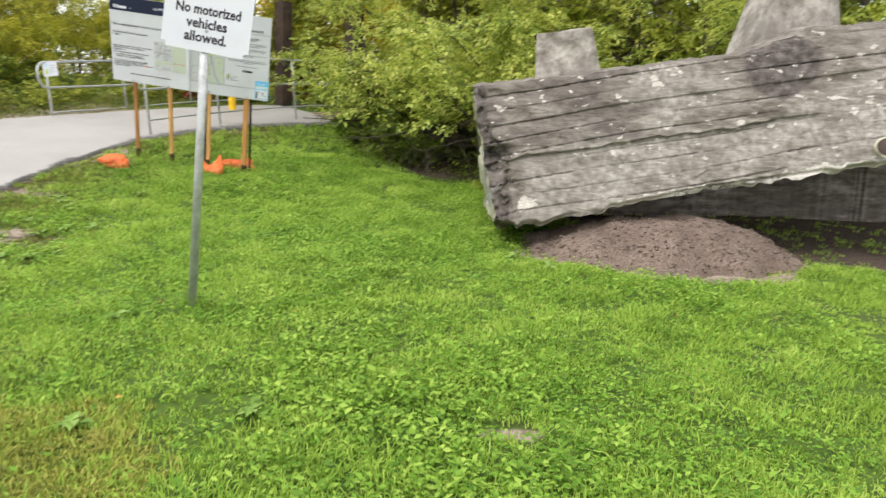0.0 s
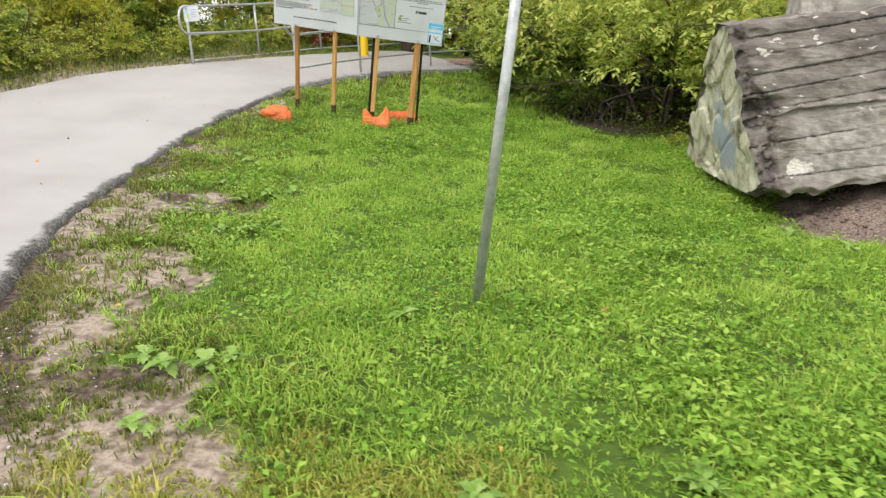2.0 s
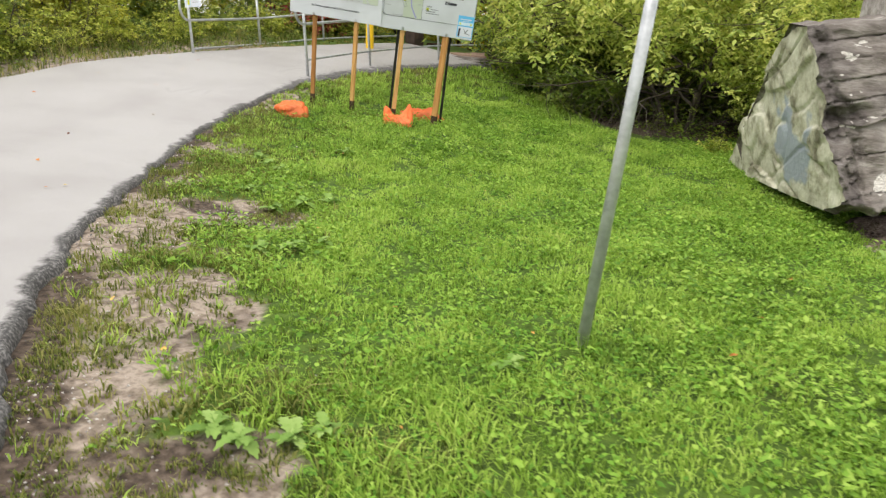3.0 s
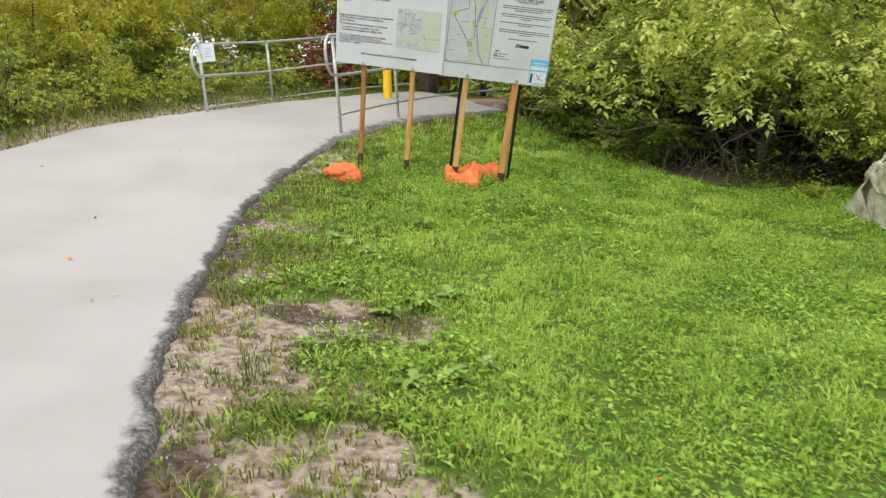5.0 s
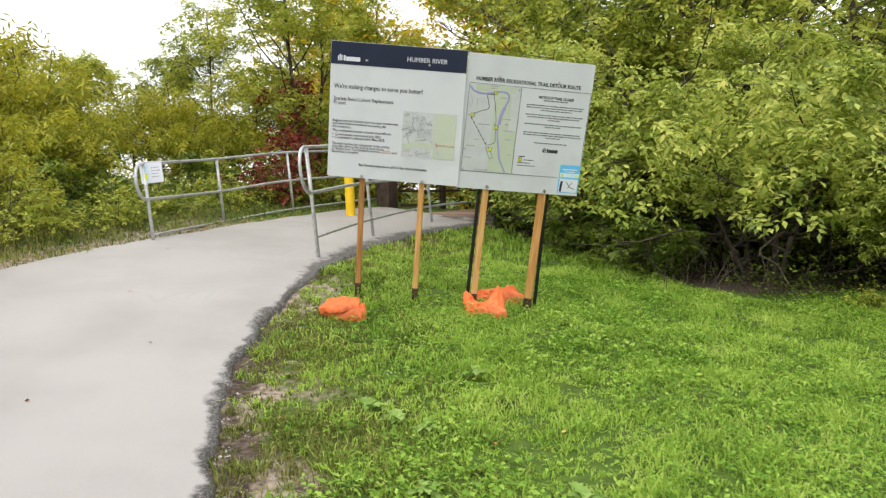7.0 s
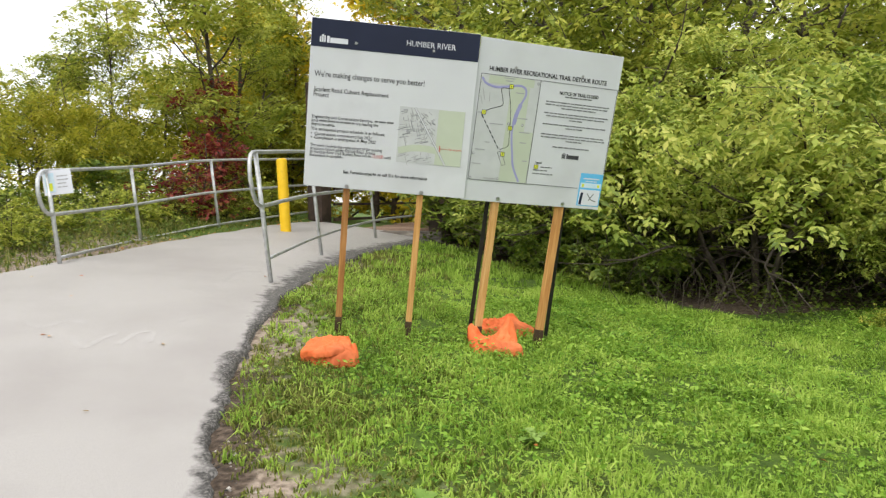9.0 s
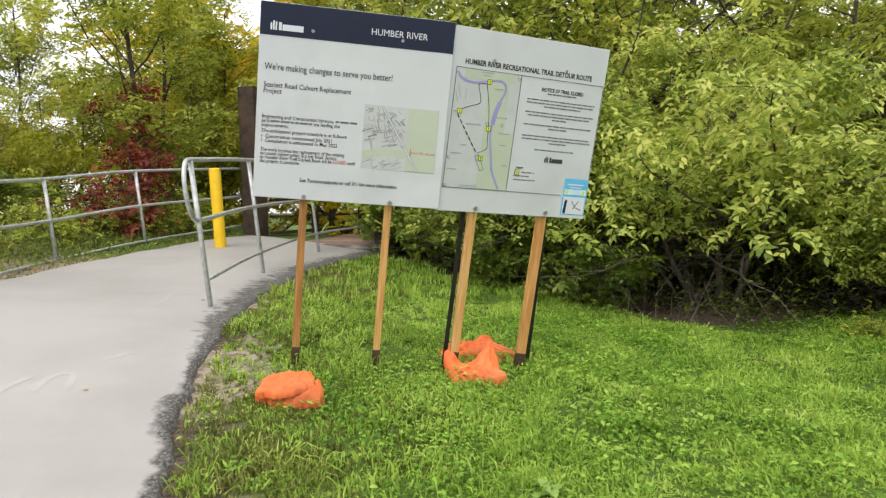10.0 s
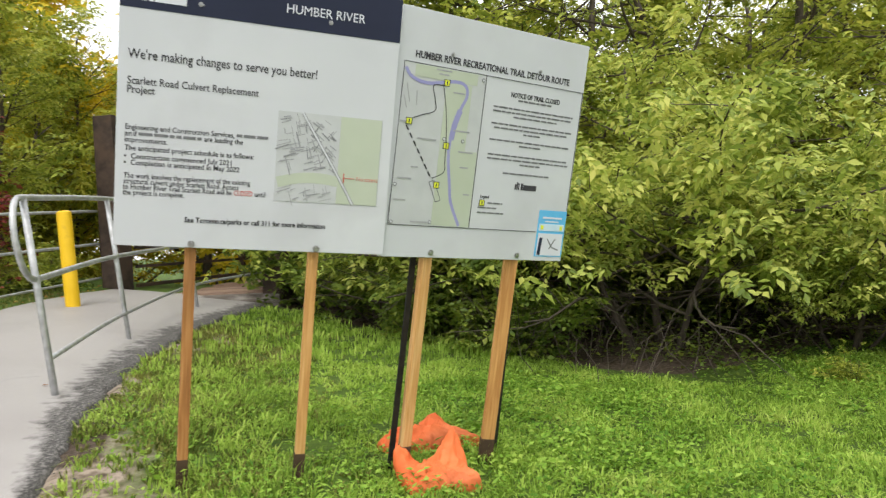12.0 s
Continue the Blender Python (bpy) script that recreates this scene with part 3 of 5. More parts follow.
def blades_data(P, L, W, lean, seed, push=None):
    """Grass blades of two segments."""
    rs = np.random.RandomState(seed)
    n = len(P)
    a = rs.uniform(0, 6.283, n)
    side = np.stack([np.cos(a), np.sin(a), np.zeros(n)], -1)
    b = rs.uniform(0, 6.283, n)
    out = np.stack([np.cos(b), np.sin(b), np.zeros(n)], -1)
    if push is not None:
        out[:, :2] = out[:, :2] * 0.5 + push
    L, W = L[:, None], W[:, None]
    ln = (lean * rs.uniform(0.2, 1.4, n))[:, None]
    mid = P + np.array([0, 0, 0.55]) * L + out * L * ln * 0.35
    tip = P + np.array([0, 0, 0.9]) * L * (1 - 0.35 * ln) + out * L * ln
    v = np.stack([P - side * W / 2, P + side * W / 2, mid + side * W * 0.4, mid - side * W * 0.4, tip], 1).reshape(-1, 3)
    i = np.arange(n)[:, None] * 5
    return v, np.concatenate([i + [0, 1, 2], i + [0, 2, 3], i + [3, 2, 4]], 0)


def scatter(n, x0, x1, y0, y1, keep, seed):
    rs = np.random.RandomState(seed)
    x, y = rs.uniform(x0, x1, n), rs.uniform(y0, y1, n)
    ok = rs.uniform(0, 1, n) < keep(x, y)
    x, y = x[ok], y[ok]
    return np.stack([x, y, ground_z(x, y) - 0.005], -1)


def off_path(x, y):
    return (x > edge_x(y) + 0.06 + 0.05 * waves(x, y, 9, 33)) * 1.0


def lawn(name, n, x0, x1, y0, y1, length, width, seed, label, material, keep, lean=0.7):
    C = scatter(n // 9, x0, x1, y0, y1, keep, seed)
    rs = np.random.RandomState(seed + 1)
    big = np.clip(0.75 + 0.3 * waves(C[:, 0], C[:, 1], 3.0, 31) + 0.32 * waves(C[:, 0], C[:, 1], 8.0, 39), 0.4, 1.7) * rs.uniform(0.7, 1.3, len(C))
    C, big = np.repeat(C, 9, 0), np.repeat(big, 9)
    off = rs.normal(0, length * 0.32, (len(C), 2)) * big[:, None]
    P = C.copy()
    P[:, :2] += off
    P = P[off_path(P[:, 0], P[:, 1]) > 0.5]
    keepers = off_path(C[:, 0] + off[:, 0], C[:, 1] + off[:, 1]) > 0.5
    big, off = big[keepers], off[keepers]
    L = length * big * rs.uniform(0.6, 1.3, len(P))
    v, f = blades_data(P, L, width * rs.uniform(0.7, 1.3, len(P)), lean, seed + 2, off / length * 1.0)
    return tagged(fast(name, v, f, material), label, "grass", kind="stuff")


def parched(x, y):
    """A yellowing patch beside the worn strip."""
    return ss(1.1, 0.5, np.hypot((x + 2.15) / 1.0, (y - 2.85) / 0.8) + 0.3 * waves(x, y, 3, 45) + 0.2 * waves(x, y, 9, 46))


def worn(x, y):
    """How far the lawn gives way to short dull grass towards the path."""
    return 0.48 * ss(1.7, 0.4, x - edge_x(y) + 0.35 * waves(x, y, 2.3, 47)) * ss(13.0, 11.5, y)


def grassy(x, y):
    return np.clip(0.95 + 0.5 * waves(x, y, 8.0, 39), 0.45, 1) * (1 - worn(x, y)) * (1 - 0.6 * parched(x, y)) * off_path(x, y) * np.clip(1.05 - 1.15 * bare(x, y), 0.06, 1) * ss(0.45, -0.25, y - hedge_y(x) + 0.3 * waves(x, y, 4, 38))


lawn("grass", 250000, -6.0, 4.8, 1.6, 9.0, 0.09, 0.0085, 101, "short bright green lawn grass", M_GRASS, grassy, 1.5)
lawn("grass", 165000, -6.2, 6.5, 9.0, 14.5, 0.10, 0.0105, 111, "lush green lawn grass round the notice board", M_GRASS, grassy, 1.55)
lawn("grass", 30000, -6.0, 0.5, 14.5, 21.0, 0.14, 0.016, 121, "green grass on the slope towards the bridge", M_GRASS, grassy)
lawn("grass", 18000, -3.0, 9.0, -5.0, 1.6, 0.09, 0.02, 105, "lawn grass near the start of the walk", M_GRASS, grassy, 1.15)
lawn("grass", 16000, 4.8, 10.0, 1.6, 9.0, 0.09, 0.018, 107, "lawn grass beside the concrete ruin", M_GRASS, grassy, 1.15)
lawn("dry_grass", 420000, -6.2, -1.4, 1.6, 17.0, 0.08, 0.0085, 131, "thin yellowing grass on worn soil beside the path", M_DRYGRASS, lambda x, y: off_path(x, y) * ss(2.0, 0.2, x - edge_x(y)) * np.clip(0.9 - 0.7 * bare(x, y), 0.1, 1) * np.clip(0.75 + 0.7 * waves(x, y, 3.2, 35), 0.1, 1), 1.2)

lawn("dry_grass", 130000, -6.2, -3.0, 2.6, 10.5, 0.055, 0.006, 135, "short worn tufts in the bare soil", M_DRYGRASS, lambda x, y: off_path(x, y) * bare(x, y) * ss(0.05, 0.35, waves(x, y, 4.2, 36) + 0.4 * waves(x, y, 11, 37)), 1.2)

lawn("dry_grass", 60000, -3.5, -0.9, 1.6, 4.0, 0.065, 0.008, 137, "yellowing flattened grass beside the worn strip", M_STRAW, lambda x, y: off_path(x, y) * parched(x, y), 1.5)

# clover and other low broad leaves in the lawn
CP = scatter(170000, -5.6, 4.5, 1.8, 13.5, lambda x, y: (1 - worn(x, y)) * off_path(x, y) * np.clip(0.42 + 0.6 * waves(x, y, 1.3, 41), 0.08, 1) * np.clip(1 - 1.6 * bare(x, y), 0, 1) * (1 - 0.6 * parched(x, y)), 141)
rs = np.random.RandomState(142)
n = len(CP)
CP[:, 2] += rs.uniform(0.025, 0.075, n)
az = rs.uniform(0, 6.283, n)
v, f = leaves_data(CP, np.stack([np.cos(az), np.sin(az), rs.normal(0.05, 0.25, n)], -1), rs.normal(0, 0.3, (n, 3)) + [0, 0, 1], 0.02 + 0.036 * rs.uniform(0, 1, n) ** 2, 0.013 + 0.018 * rs.uniform(0, 1, n) ** 2, 0.12)
tagged(fast("clover", v, f, M_CLOVER), "low clover leaves spread through the lawn", "clover", kind="stuff")

# low leafy clumps among the blades: leaves that arch out from many small crowns
BC = scatter(32000, -5.6, 4.6, 1.7, 13.6, lambda x, y: (1 - worn(x, y)) * off_path(x, y) * np.clip(0.15 + 0.75 * waves(x, y, 1.1, 43) + 0.5 * waves(x, y, 5.5, 44), 0.02, 1) * np.clip(1.1 - 1.5 * bare(x, y), 0, 1) * (1 - 0.5 * parched(x, y)) * ss(0.3, -0.3, y - hedge_y(x)), 145)
rs = np.random.RandomState(146)
n, per = len(BC), 9
grown = np.repeat(rs.uniform(0.55, 1.5, n), per)
BP = np.repeat(BC, per, 0)
az = rs.uniform(0, 6.283, n * per)
out = np.stack([np.cos(az), np.sin(az), 0 * az], -1)
BP = BP + out * (rs.uniform(0.0, 0.05, n * per) * grown)[:, None]
BP[:, 2] += rs.uniform(0.02, 0.085, n * per) * grown
v, f = leaves_data(BP, out + np.stack([0 * az, 0 * az, rs.normal(0.1, 0.35, n * per)], -1), rs.normal(0, 0.3, (n * per, 3)) + [0, 0, 1] + out * 0.3, 0.035 * grown * rs.uniform(0.6, 1.3, n * per), 0.019 * grown * rs.uniform(0.6, 1.3, n * per), 0.2)
tagged(fast("lawn_weeds", v, f, M_BROADLEAF), "low clumps of broad-leaved weeds through the lawn", "weeds", kind="stuff")

# tall grass and weeds on the far verge
TP = scatter(56000, -16.0, -5.2, 6.0, 20.5, lambda x, y: (x < left_x(y) + 0.04 + 0.12 * waves(x, y, 4, 51)) * ss(-16, -10.5, x) * 0.9 + 0.0, 151)
rs = np.random.RandomState(152)
d = np.clip((left_x(TP[:, 1]) - TP[:, 0]) / 1.2, 0.28, 1.0)
v, f = blades_data(TP, 0.42 * d * (1 - 0.55 * ss(13.5, 15.5, TP[:, 1])) * rs.uniform(0.3, 1.5, len(TP)), 0.012 * rs.uniform(0.6, 1.4, len(TP)), 0.55, 153)
tagged(fast("tall_grass", v, f, M_TALLGRASS), "tall unmown grass and dry stalks on the verge", "grass", kind="stuff")

# ---- the woods ----
S_A = dict(label="leafy box elder with spreading pale green branches", category="tree")
maple = plant("box_elder", 11, 4.6, 3.0, 4, 10, 0.24, (0.115, 0.46), 25000, M_LEAF_PALE, droop=0.55, clump=0.17, lean=0.5, rise=0.3, stem_r=0.06, bottom=0.95, group="trees behind the lawn", **S_A)
maple.matrix_world = pose(0.7, 14.6, gz(0.7, 14.6))
B = dict(label="tall tree with thin dark leaves behind the lawn", category="tree", group="trees behind the lawn")
tall = plant("tree", 12, 9.0, 3.0, 2, 15, 0.12, (0.16, 0.52), 14500, M_LEAF, clump=0.26, droop=0.4, lean=0.14, stem_r=0.13, rise=0.45, **B)
tall.matrix_world = pose(2.8, 18.5, gz(2.8, 18.5))
shrub = plant("shrub", 13, 2.3, 1.5, 4, 6, 0.1, (0.145, 0.65), 3700, M_LEAF_DARK, "dark green undergrowth shrub at the lawn's edge", "shrub", clump=0.16, lean=0.45, stem_r=0.03, group="undergrowth shrubs")
shrub.matrix_world = pose(2.9, 15.6, gz(2.9, 15.6))
willow = plant("willow", 14, 5.2, 2.2, 3, 11, 0.1, (0.22, 0.24), 10500, M_LEAF_WILLOW, "yellowing willow with narrow drooping leaves", "tree", droop=1.1, clump=0.24, lean=0.2, stem_r=0.05, group="willows beside the path", rise=0.7)
willow.matrix_world = pose(-12.5, 18.6, gz(-12.5, 18.6)) @ Matrix.Scale(0.9, 4)
young = plant("tree", 15, 7.8, 2.5, 1, 20, 0.22, (0.14, 0.43), 14000, M_LEAF, "slender open-crowned tree with thin leaves beside the rail", "tree", clump=0.22, droop=0.3, stem_r=0.06, rise=1.15, group="trees by the bridge")
young.matrix_world = pose(-6.6, 21.1, gz(-6.6, 21.1))
redbush = plant("red_creeper_shrub", 16, 2.1, 0.95, 6, 8, 0.1, (0.10, 0.6), 2300, M_LEAF_RED, "crimson autumn creeper bush beside the rail", "shrub", clump=0.15, lean=0.5, stem_r=0.02)
redbush.matrix_world = pose(-7.15, 19.95, gz(-7.15, 19.95))
creeper = plant("creeper", 26, 3.5, 0.34, 3, 9, 0.1, (0.11, 0.6), 1500, M_LEAF_RED, "crimson creeper climbing a slender tree trunk", "creeper", clump=0.13, lean=0.03, stem_r=0.015)
creeper.matrix_world = pose(-6.6, 20.95, gz(-6.6, 20.95))
golden = plant("tree", 17, 8.0, 2.8, 1, 13, 0.2, (0.16, 0.55), 11000, M_LEAF_YELLOW, "golden autumn tree in the woods beyond the bridge", "tree", clump=0.35, stem_r=0.12, group="woods beyond the bridge")
golden.matrix_world = pose(-4.5, 33.0, gz(-4.5, 33.0))
darktree = plant("tree", 18, 8.0, 2.7, 1, 14, 0.15, (0.2, 0.58), 9500, M_LEAF_DARK, "dark green tree in the woods", "tree", clump=0.33, stem_r=0.14, group="woods beyond the bridge")
darktree.matrix_world = pose(-12.0, 30.0, gz(-12.0, 30.0)) @ Matrix.Scale(0.62, 4)
sapling = plant("shrub", 19, 1.4, 0.8, 5, 5, 0.1, (0.085, 0.6), 1500, M_LEAF, "pale green sapling among the tall grass", "shrub", clump=0.12, lean=0.35, stem_r=0.014, group="verge saplings")
sapling.matrix_world = pose(-9.9, 14.8, gz(-9.9, 14.8))


def again(ob, spots):
    for x, y, s, turn in spots:
        copy_thing(ob, pose(x, y, gz(x, y), 0, 0, turn) @ Matrix.Scale(s, 4))


again(maple, [(-0.9, 16.6, 0.88, 140), (2.75, 13.95, 0.82, 75), (2.2, 13.1, 0.52, 200), (5.3, 14.0, 0.85, 160)])
elder = plant("box_elder", 31, 5.2, 2.7, 3, 12, 0.2, (0.085, 0.5), 17000, M_LEAF, "tall box elder with yellowing leaves behind the hedge", "tree", group="trees behind the lawn", droop=0.5, clump=0.2, lean=0.35, rise=0.4, stem_r=0.06)
elder.matrix_world = pose(4.2, 18.6, gz(4.2, 18.6), 0, 0, 250) @ Matrix.Scale(1.75, 4)
again(elder, [(8.2, 19.0, 1.05, 20), (1.4, 20.8, 1.05, 310), (6.4, 16.6, 0.85, 130)])
again(tall, [(-0.4, 21.5, 1.0, 100), (6.2, 17.0, 0.95, 200), (9.8, 15.5, 1.0, 20), (-6.6, 25.2, 0.6, 250), (-11.3, 25.0, 0.5, 10), (-12.9, 26.0, 0.5, 90), (-14.6, 27.0, 0.55, 180), (-17.5, 25.0, 0.5, 290)])
again(shrub, [(-1.6, 15.6, 0.5, 15), (-0.95, 14.75, 0.5, 95), (0.3, 16.9, 0.95, 205), (1.8, 16.5, 0.9, 285), (3.9, 16.4, 1.0, 5), (4.8, 15.4, 1.0, 100), (6.4, 13.6, 1.2, 170), (-0.9, 15.6, 0.6, 230), (-1.5, 17.6, 0.75, 300), (-1.9, 19.4, 0.8, 20), (8.6, 13.0, 1.2, 310), (1.3, 17.2, 1.3, 10), (-9.9, 17.6, 0.55, 70), (-11.2, 15.0, 0.6, 190), (-10.0, 12.4, 0.45, 330), (-8.7, 20.8, 0.6, 110)])
again(willow, [(-10.8, 17.6, 0.72, 60), (-14.0, 16.5, 0.85, 130), (-11.9, 21.5, 0.8, 200), (-13.2, 13.2, 0.8, 260), (-15.8, 20.5, 0.9, 320), (-9.6, 21.6, 0.66, 30), (-10.2, 14.6, 0.5, 170), (-8.3, 24.6, 0.95, 240), (-5.9, 26.8, 1.15, 300)])
again(young, [(-9.6, 25.5, 0.7, 80), (-5.2, 26.5, 0.9, 200)])
again(golden, [(-8.0, 36.0, 0.7, 120), (0.5, 36.0, 1.1, 220), (-2.4, 28.5, 1.25, 300), (-4.6, 31.0, 1.1, 50), (-6.4, 30.5, 1.1, 10), (-5.4, 29.0, 1.35, 150)])
again(darktree, [(-10.2, 30.0, 0.66, 70), (-18.0, 27.0, 0.5, 130), (-23.0, 24.0, 0.6, 250), (-1.0, 32.0, 1.0, 310), (8.0, 28.0, 1.2, 20), (-26.0, 33.0, 0.6, 140), (10.3, 20.0, 1.35, 100), (12.2, 17.2, 1.25, 10), (9.6, 25.0, 2.2, 280), (3.2, 27.5, 2.3, 10), (6.6, 25.0, 2.2, 100), (0.4, 28.0, 2.1, 200), (12.8, 22.5, 2.2, 330)])
again(sapling, [(-9.3, 13.2, 0.5, 90), (-11.0, 12.6, 1.1, 200), (-9.0, 16.6, 0.8, 300), (-8.2, 19.3, 0.9, 40), (-6.9, 20.6, 0.9, 10), (-9.6, 11.2, 0.6, 150), (-10.4, 10.0, 0.9, 220), (0.68, 12.1, 0.33, 60), (2.9, 12.9, 0.6, 250), (-9.6, 13.9, 0.9, 20), (-9.5, 12.3, 0.75, 120), (-9.45, 10.4, 0.7, 260), (-8.75, 15.9, 0.6, 310), (-10.5, 13.3, 1.3, 80), (-8.35, 17.3, 0.6, 180), (-9.1, 14.7, 0.65, 230), (-10.1, 11.6, 1.1, 340), (-10.6, 15.8, 1.2, 50), (-7.5, 19.6, 0.8, 15), (-6.5, 20.3, 0.9, 130), (-7.7, 18.6, 0.7, 240), (-5.9, 21.0, 1.0, 290)])

# low weeds and bramble filling the far verge, and leaf litter and dead twigs in the shade under the trees
WP = scatter(52000, -14.5, -5.0, 7.0, 21.5, lambda x, y: ss(0.08, 0.5, left_x(y) - x) * np.clip(0.6 + 0.55 * waves(x, y, 1.5, 55), 0, 1), 161)
rs = np.random.RandomState(162)
n = len(WP)
WP[:, 2] += rs.uniform(0.05, 0.75, n) * (1 - 0.4 * ss(13.5, 15.5, WP[:, 1])) * ss(0.2, 1.8, left_x(WP[:, 1]) - WP[:, 0]) * np.clip(0.6 + 0.5 * waves(WP[:, 0], WP[:, 1], 2.2, 56), 0.2, 1.2)
az = rs.uniform(0, 6.283, n)
v, f = leaves_data(WP, np.stack([np.cos(az), np.sin(az), rs.normal(-0.2, 0.4, n)], -1), rs.normal(0, 0.4, (n, 3)) + [0, 0, 1], rs.uniform(0.05, 0.12, n), rs.uniform(0.025, 0.06, n), 0.2)
tagged(fast("weeds", v, f, M_LEAF_DARK), "tangled green weeds on the unmown verge", "weeds", kind="stuff")

TW = scatter(620, -1.6, 8.5, 13.0, 17.0, lambda x, y: 0.8 + 0 * x, 171)
rs = np.random.RandomState(172)
tv, tf = [], []
for p in TW:
    d = np.array([rs.normal(0, 0.5), rs.normal(0, 0.5), 1.0])
    h = rs.uniform(0.3, 1.1)
    pts = [p, p + d * h * 0.5 + rs.normal(0, 0.06, 3), p + d * h + rs.normal(0, 0.12, 3)]
    a, b = tube_data(pts, [0.005, 0.004, 0.002], 3, cap=False)
    o = len(tv)
    tv += a
    tf += [tuple(q + o for q in k) for k in b]
tagged(link("dead_twigs", tv, tf, M_BARK), "dead brown twigs in the shade under the trees", "twigs", kind="stuff")
LP = scatter(26000, -1.8, 8.0, 12.6, 17.5, lambda x, y: np.clip(0.3 + 0.5 * waves(x, y, 1.8, 57), 0, 1) * ss(-0.4, 0.4, y - hedge_y(x)), 173)
rs = np.random.RandomState(174)
n = len(LP)
LP[:, 2] += 0.02 + 0.5 * rs.uniform(0, 1, n) ** 3
az = rs.uniform(0, 6.283, n)
v, f = leaves_data(LP, np.stack([np.cos(az), np.sin(az), rs.normal(-0.1, 0.3, n)], -1), rs.normal(0, 0.4, (n, 3)) + [0, 0, 1], rs.uniform(0.04, 0.09, n), rs.uniform(0.03, 0.06, n), 0.2)
tagged(fast("ground_vines", v, f, M_LEAF_DARK), "low dark vines creeping out from under the trees", "vines", kind="stuff")

# long tufts round the feet of the sign pole and the board's posts
def tuft(x, y, seed):
    rs = np.random.RandomState(seed)
    P = np.stack([x + rs.normal(0, 0.06, 90), y + rs.normal(0, 0.06, 90)], -1)
    P = np.c_[P, ground_z(P[:, 0], P[:, 1]) - 0.01]
    v, f = blades_data(P, rs.uniform(0.08, 0.2, 90), np.full(90, 0.006), 0.7, seed)
    tagged(fast("grass_tuft", v, f, M_GRASS), "long grass tuft round the foot of a post", "grass", "grass tufts")


for k, (x, y) in enumerate([(-1.83, 5.2), (-4.93, 11.78), (-4.37, 11.68), (-3.80, 11.68), (-3.24, 11.72), (-3.1, 11.8), (-5.1, 11.35)]):
    tuft(x, y, 500 + k)

# ---- notice board ----


def board_frame(at, across, up):
    across, up = Vector(across).normalized(), Vector(up).normalized()
    return Matrix.Translation(at) @ Matrix((across, up.cross(across), up)).transposed().to_4x4()


# two panels that meet in a shallow fold and lean towards the path
BOARD = board_frame((-5.190, 11.532, 1.468), (0.9867, -0.1315, -0.0954), (0.0697, -0.1882, 0.9797))
BOARD_B = board_frame((-3.986, 11.372, 1.352), (0.9933, 0.0815, -0.0825), (0.0965, -0.1866, 0.9777))
A_TO_B = BOARD.inverted() @ BOARD_B
board = thing("notice_board", BOARD, "leaning white two-panel notice board on raw wooden posts", "notice board")


def flat(name, x0, z0, x1, z1, depth, material, parent, label="", thick=0.0015):
    bm = box(bmesh.new(), x1 - x0, thick, z1 - z0, ((x0 + x1) / 2, depth, (z0 + z1) / 2))
    return part(name, bm, material, parent, label)


def writing(text, x, z, size, depth, material, parent, align="LEFT", name="text", bold=0.0, wide=None):
    """Raised lettering in the built-in font, as a mesh that reads from the front."""
    cu = bpy.data.curves.new(name, "FONT")
    cu.body, cu.size, cu.align_x, cu.extrude, cu.offset, cu.resolution_u = text, size, align, 0.0006, bold, 2
    tmp = bpy.data.objects.new("tmp", cu)
    scene.collection.objects.link(tmp)
    bpy.context.view_layer.update()
    me = bpy.data.meshes.new_from_object(tmp.evaluated_get(bpy.context.evaluated_depsgraph_get()))
    bpy.data.objects.remove(tmp)
    me.name = name
    if wide:
        xs = [v.co.x for v in me.vertices]
        k = wide / (max(xs) - min(xs))
        me.transform(Matrix.Diagonal((k, 1, 1, 1)))
    me.materials.clear()
    me.materials.append(material)
    ob = new(name, me)
    ob.parent = parent
    ob.matrix_local = pose(x, depth, z, 90, 0, 0)
    return ob


def bars(lines, x0, z0, step, height, depth, material, parent, seed):
    """Lines too small to read, as bars broken into words."""
    rs = random.Random(seed)
    for i, (a, b) in enumerate(lines):
        bm, x = bmesh.new(), a
        while x < b - 0.01:
            w = min(rs.uniform(0.02, 0.06), b - x)
            box(bm, w, 0.0012, height, (x0 + x + w / 2, depth, z0 - i * step))
            x += w + 0.006
        part("text_line", bm, material, parent)


def ribbon(name, pts, width, depth, material, parent, label="", per=6):
    line = smooth_line([(x, 0, z) for x, z in pts], per)
    tan = np.gradient(line, axis=0)
    tan /= np.linalg.norm(tan, axis=1)[:, None] + 1e-9
    off = np.stack([-tan[:, 2], tan[:, 1] * 0, tan[:, 0]], -1) * width / 2
    v = np.concatenate([line + off, line - off]) + np.array([0, depth, 0])
    n = len(line)
    return link(name, v, [(i, i + 1, n + i + 1, n + i) for i in range(n - 1)], material, parent, label)


TH = 0.012
bm = box(bmesh.new(), 1.243, TH, 1.238, (0.6215, 0, 0.619), 0.003)
panel_a = part("panel", bm, M_BOARD, board, "pale grey printed panel with a navy heading")
bm = box(bmesh.new(), 1.195, TH, 1.235, (0.5975, 0.010, 0.6075), 0.003)
panel_b = part("panel", bm, M_BOARD, board, "pale grey printed detour map panel")
panel_b.matrix_local = A_TO_B
fa, fb = -TH / 2 - 0.0012, -TH / 2 + 0.0088

flat("heading_band", 0.003, 1.036, 1.241, 1.236, fa, M_NAVY, panel_a, "navy blue heading band")
fa2 = fa - 0.0015
writing("HUMBER RIVER", 0.697, 1.103, 0.058, fa2, M_WHITE, panel_a, wide=0.365)
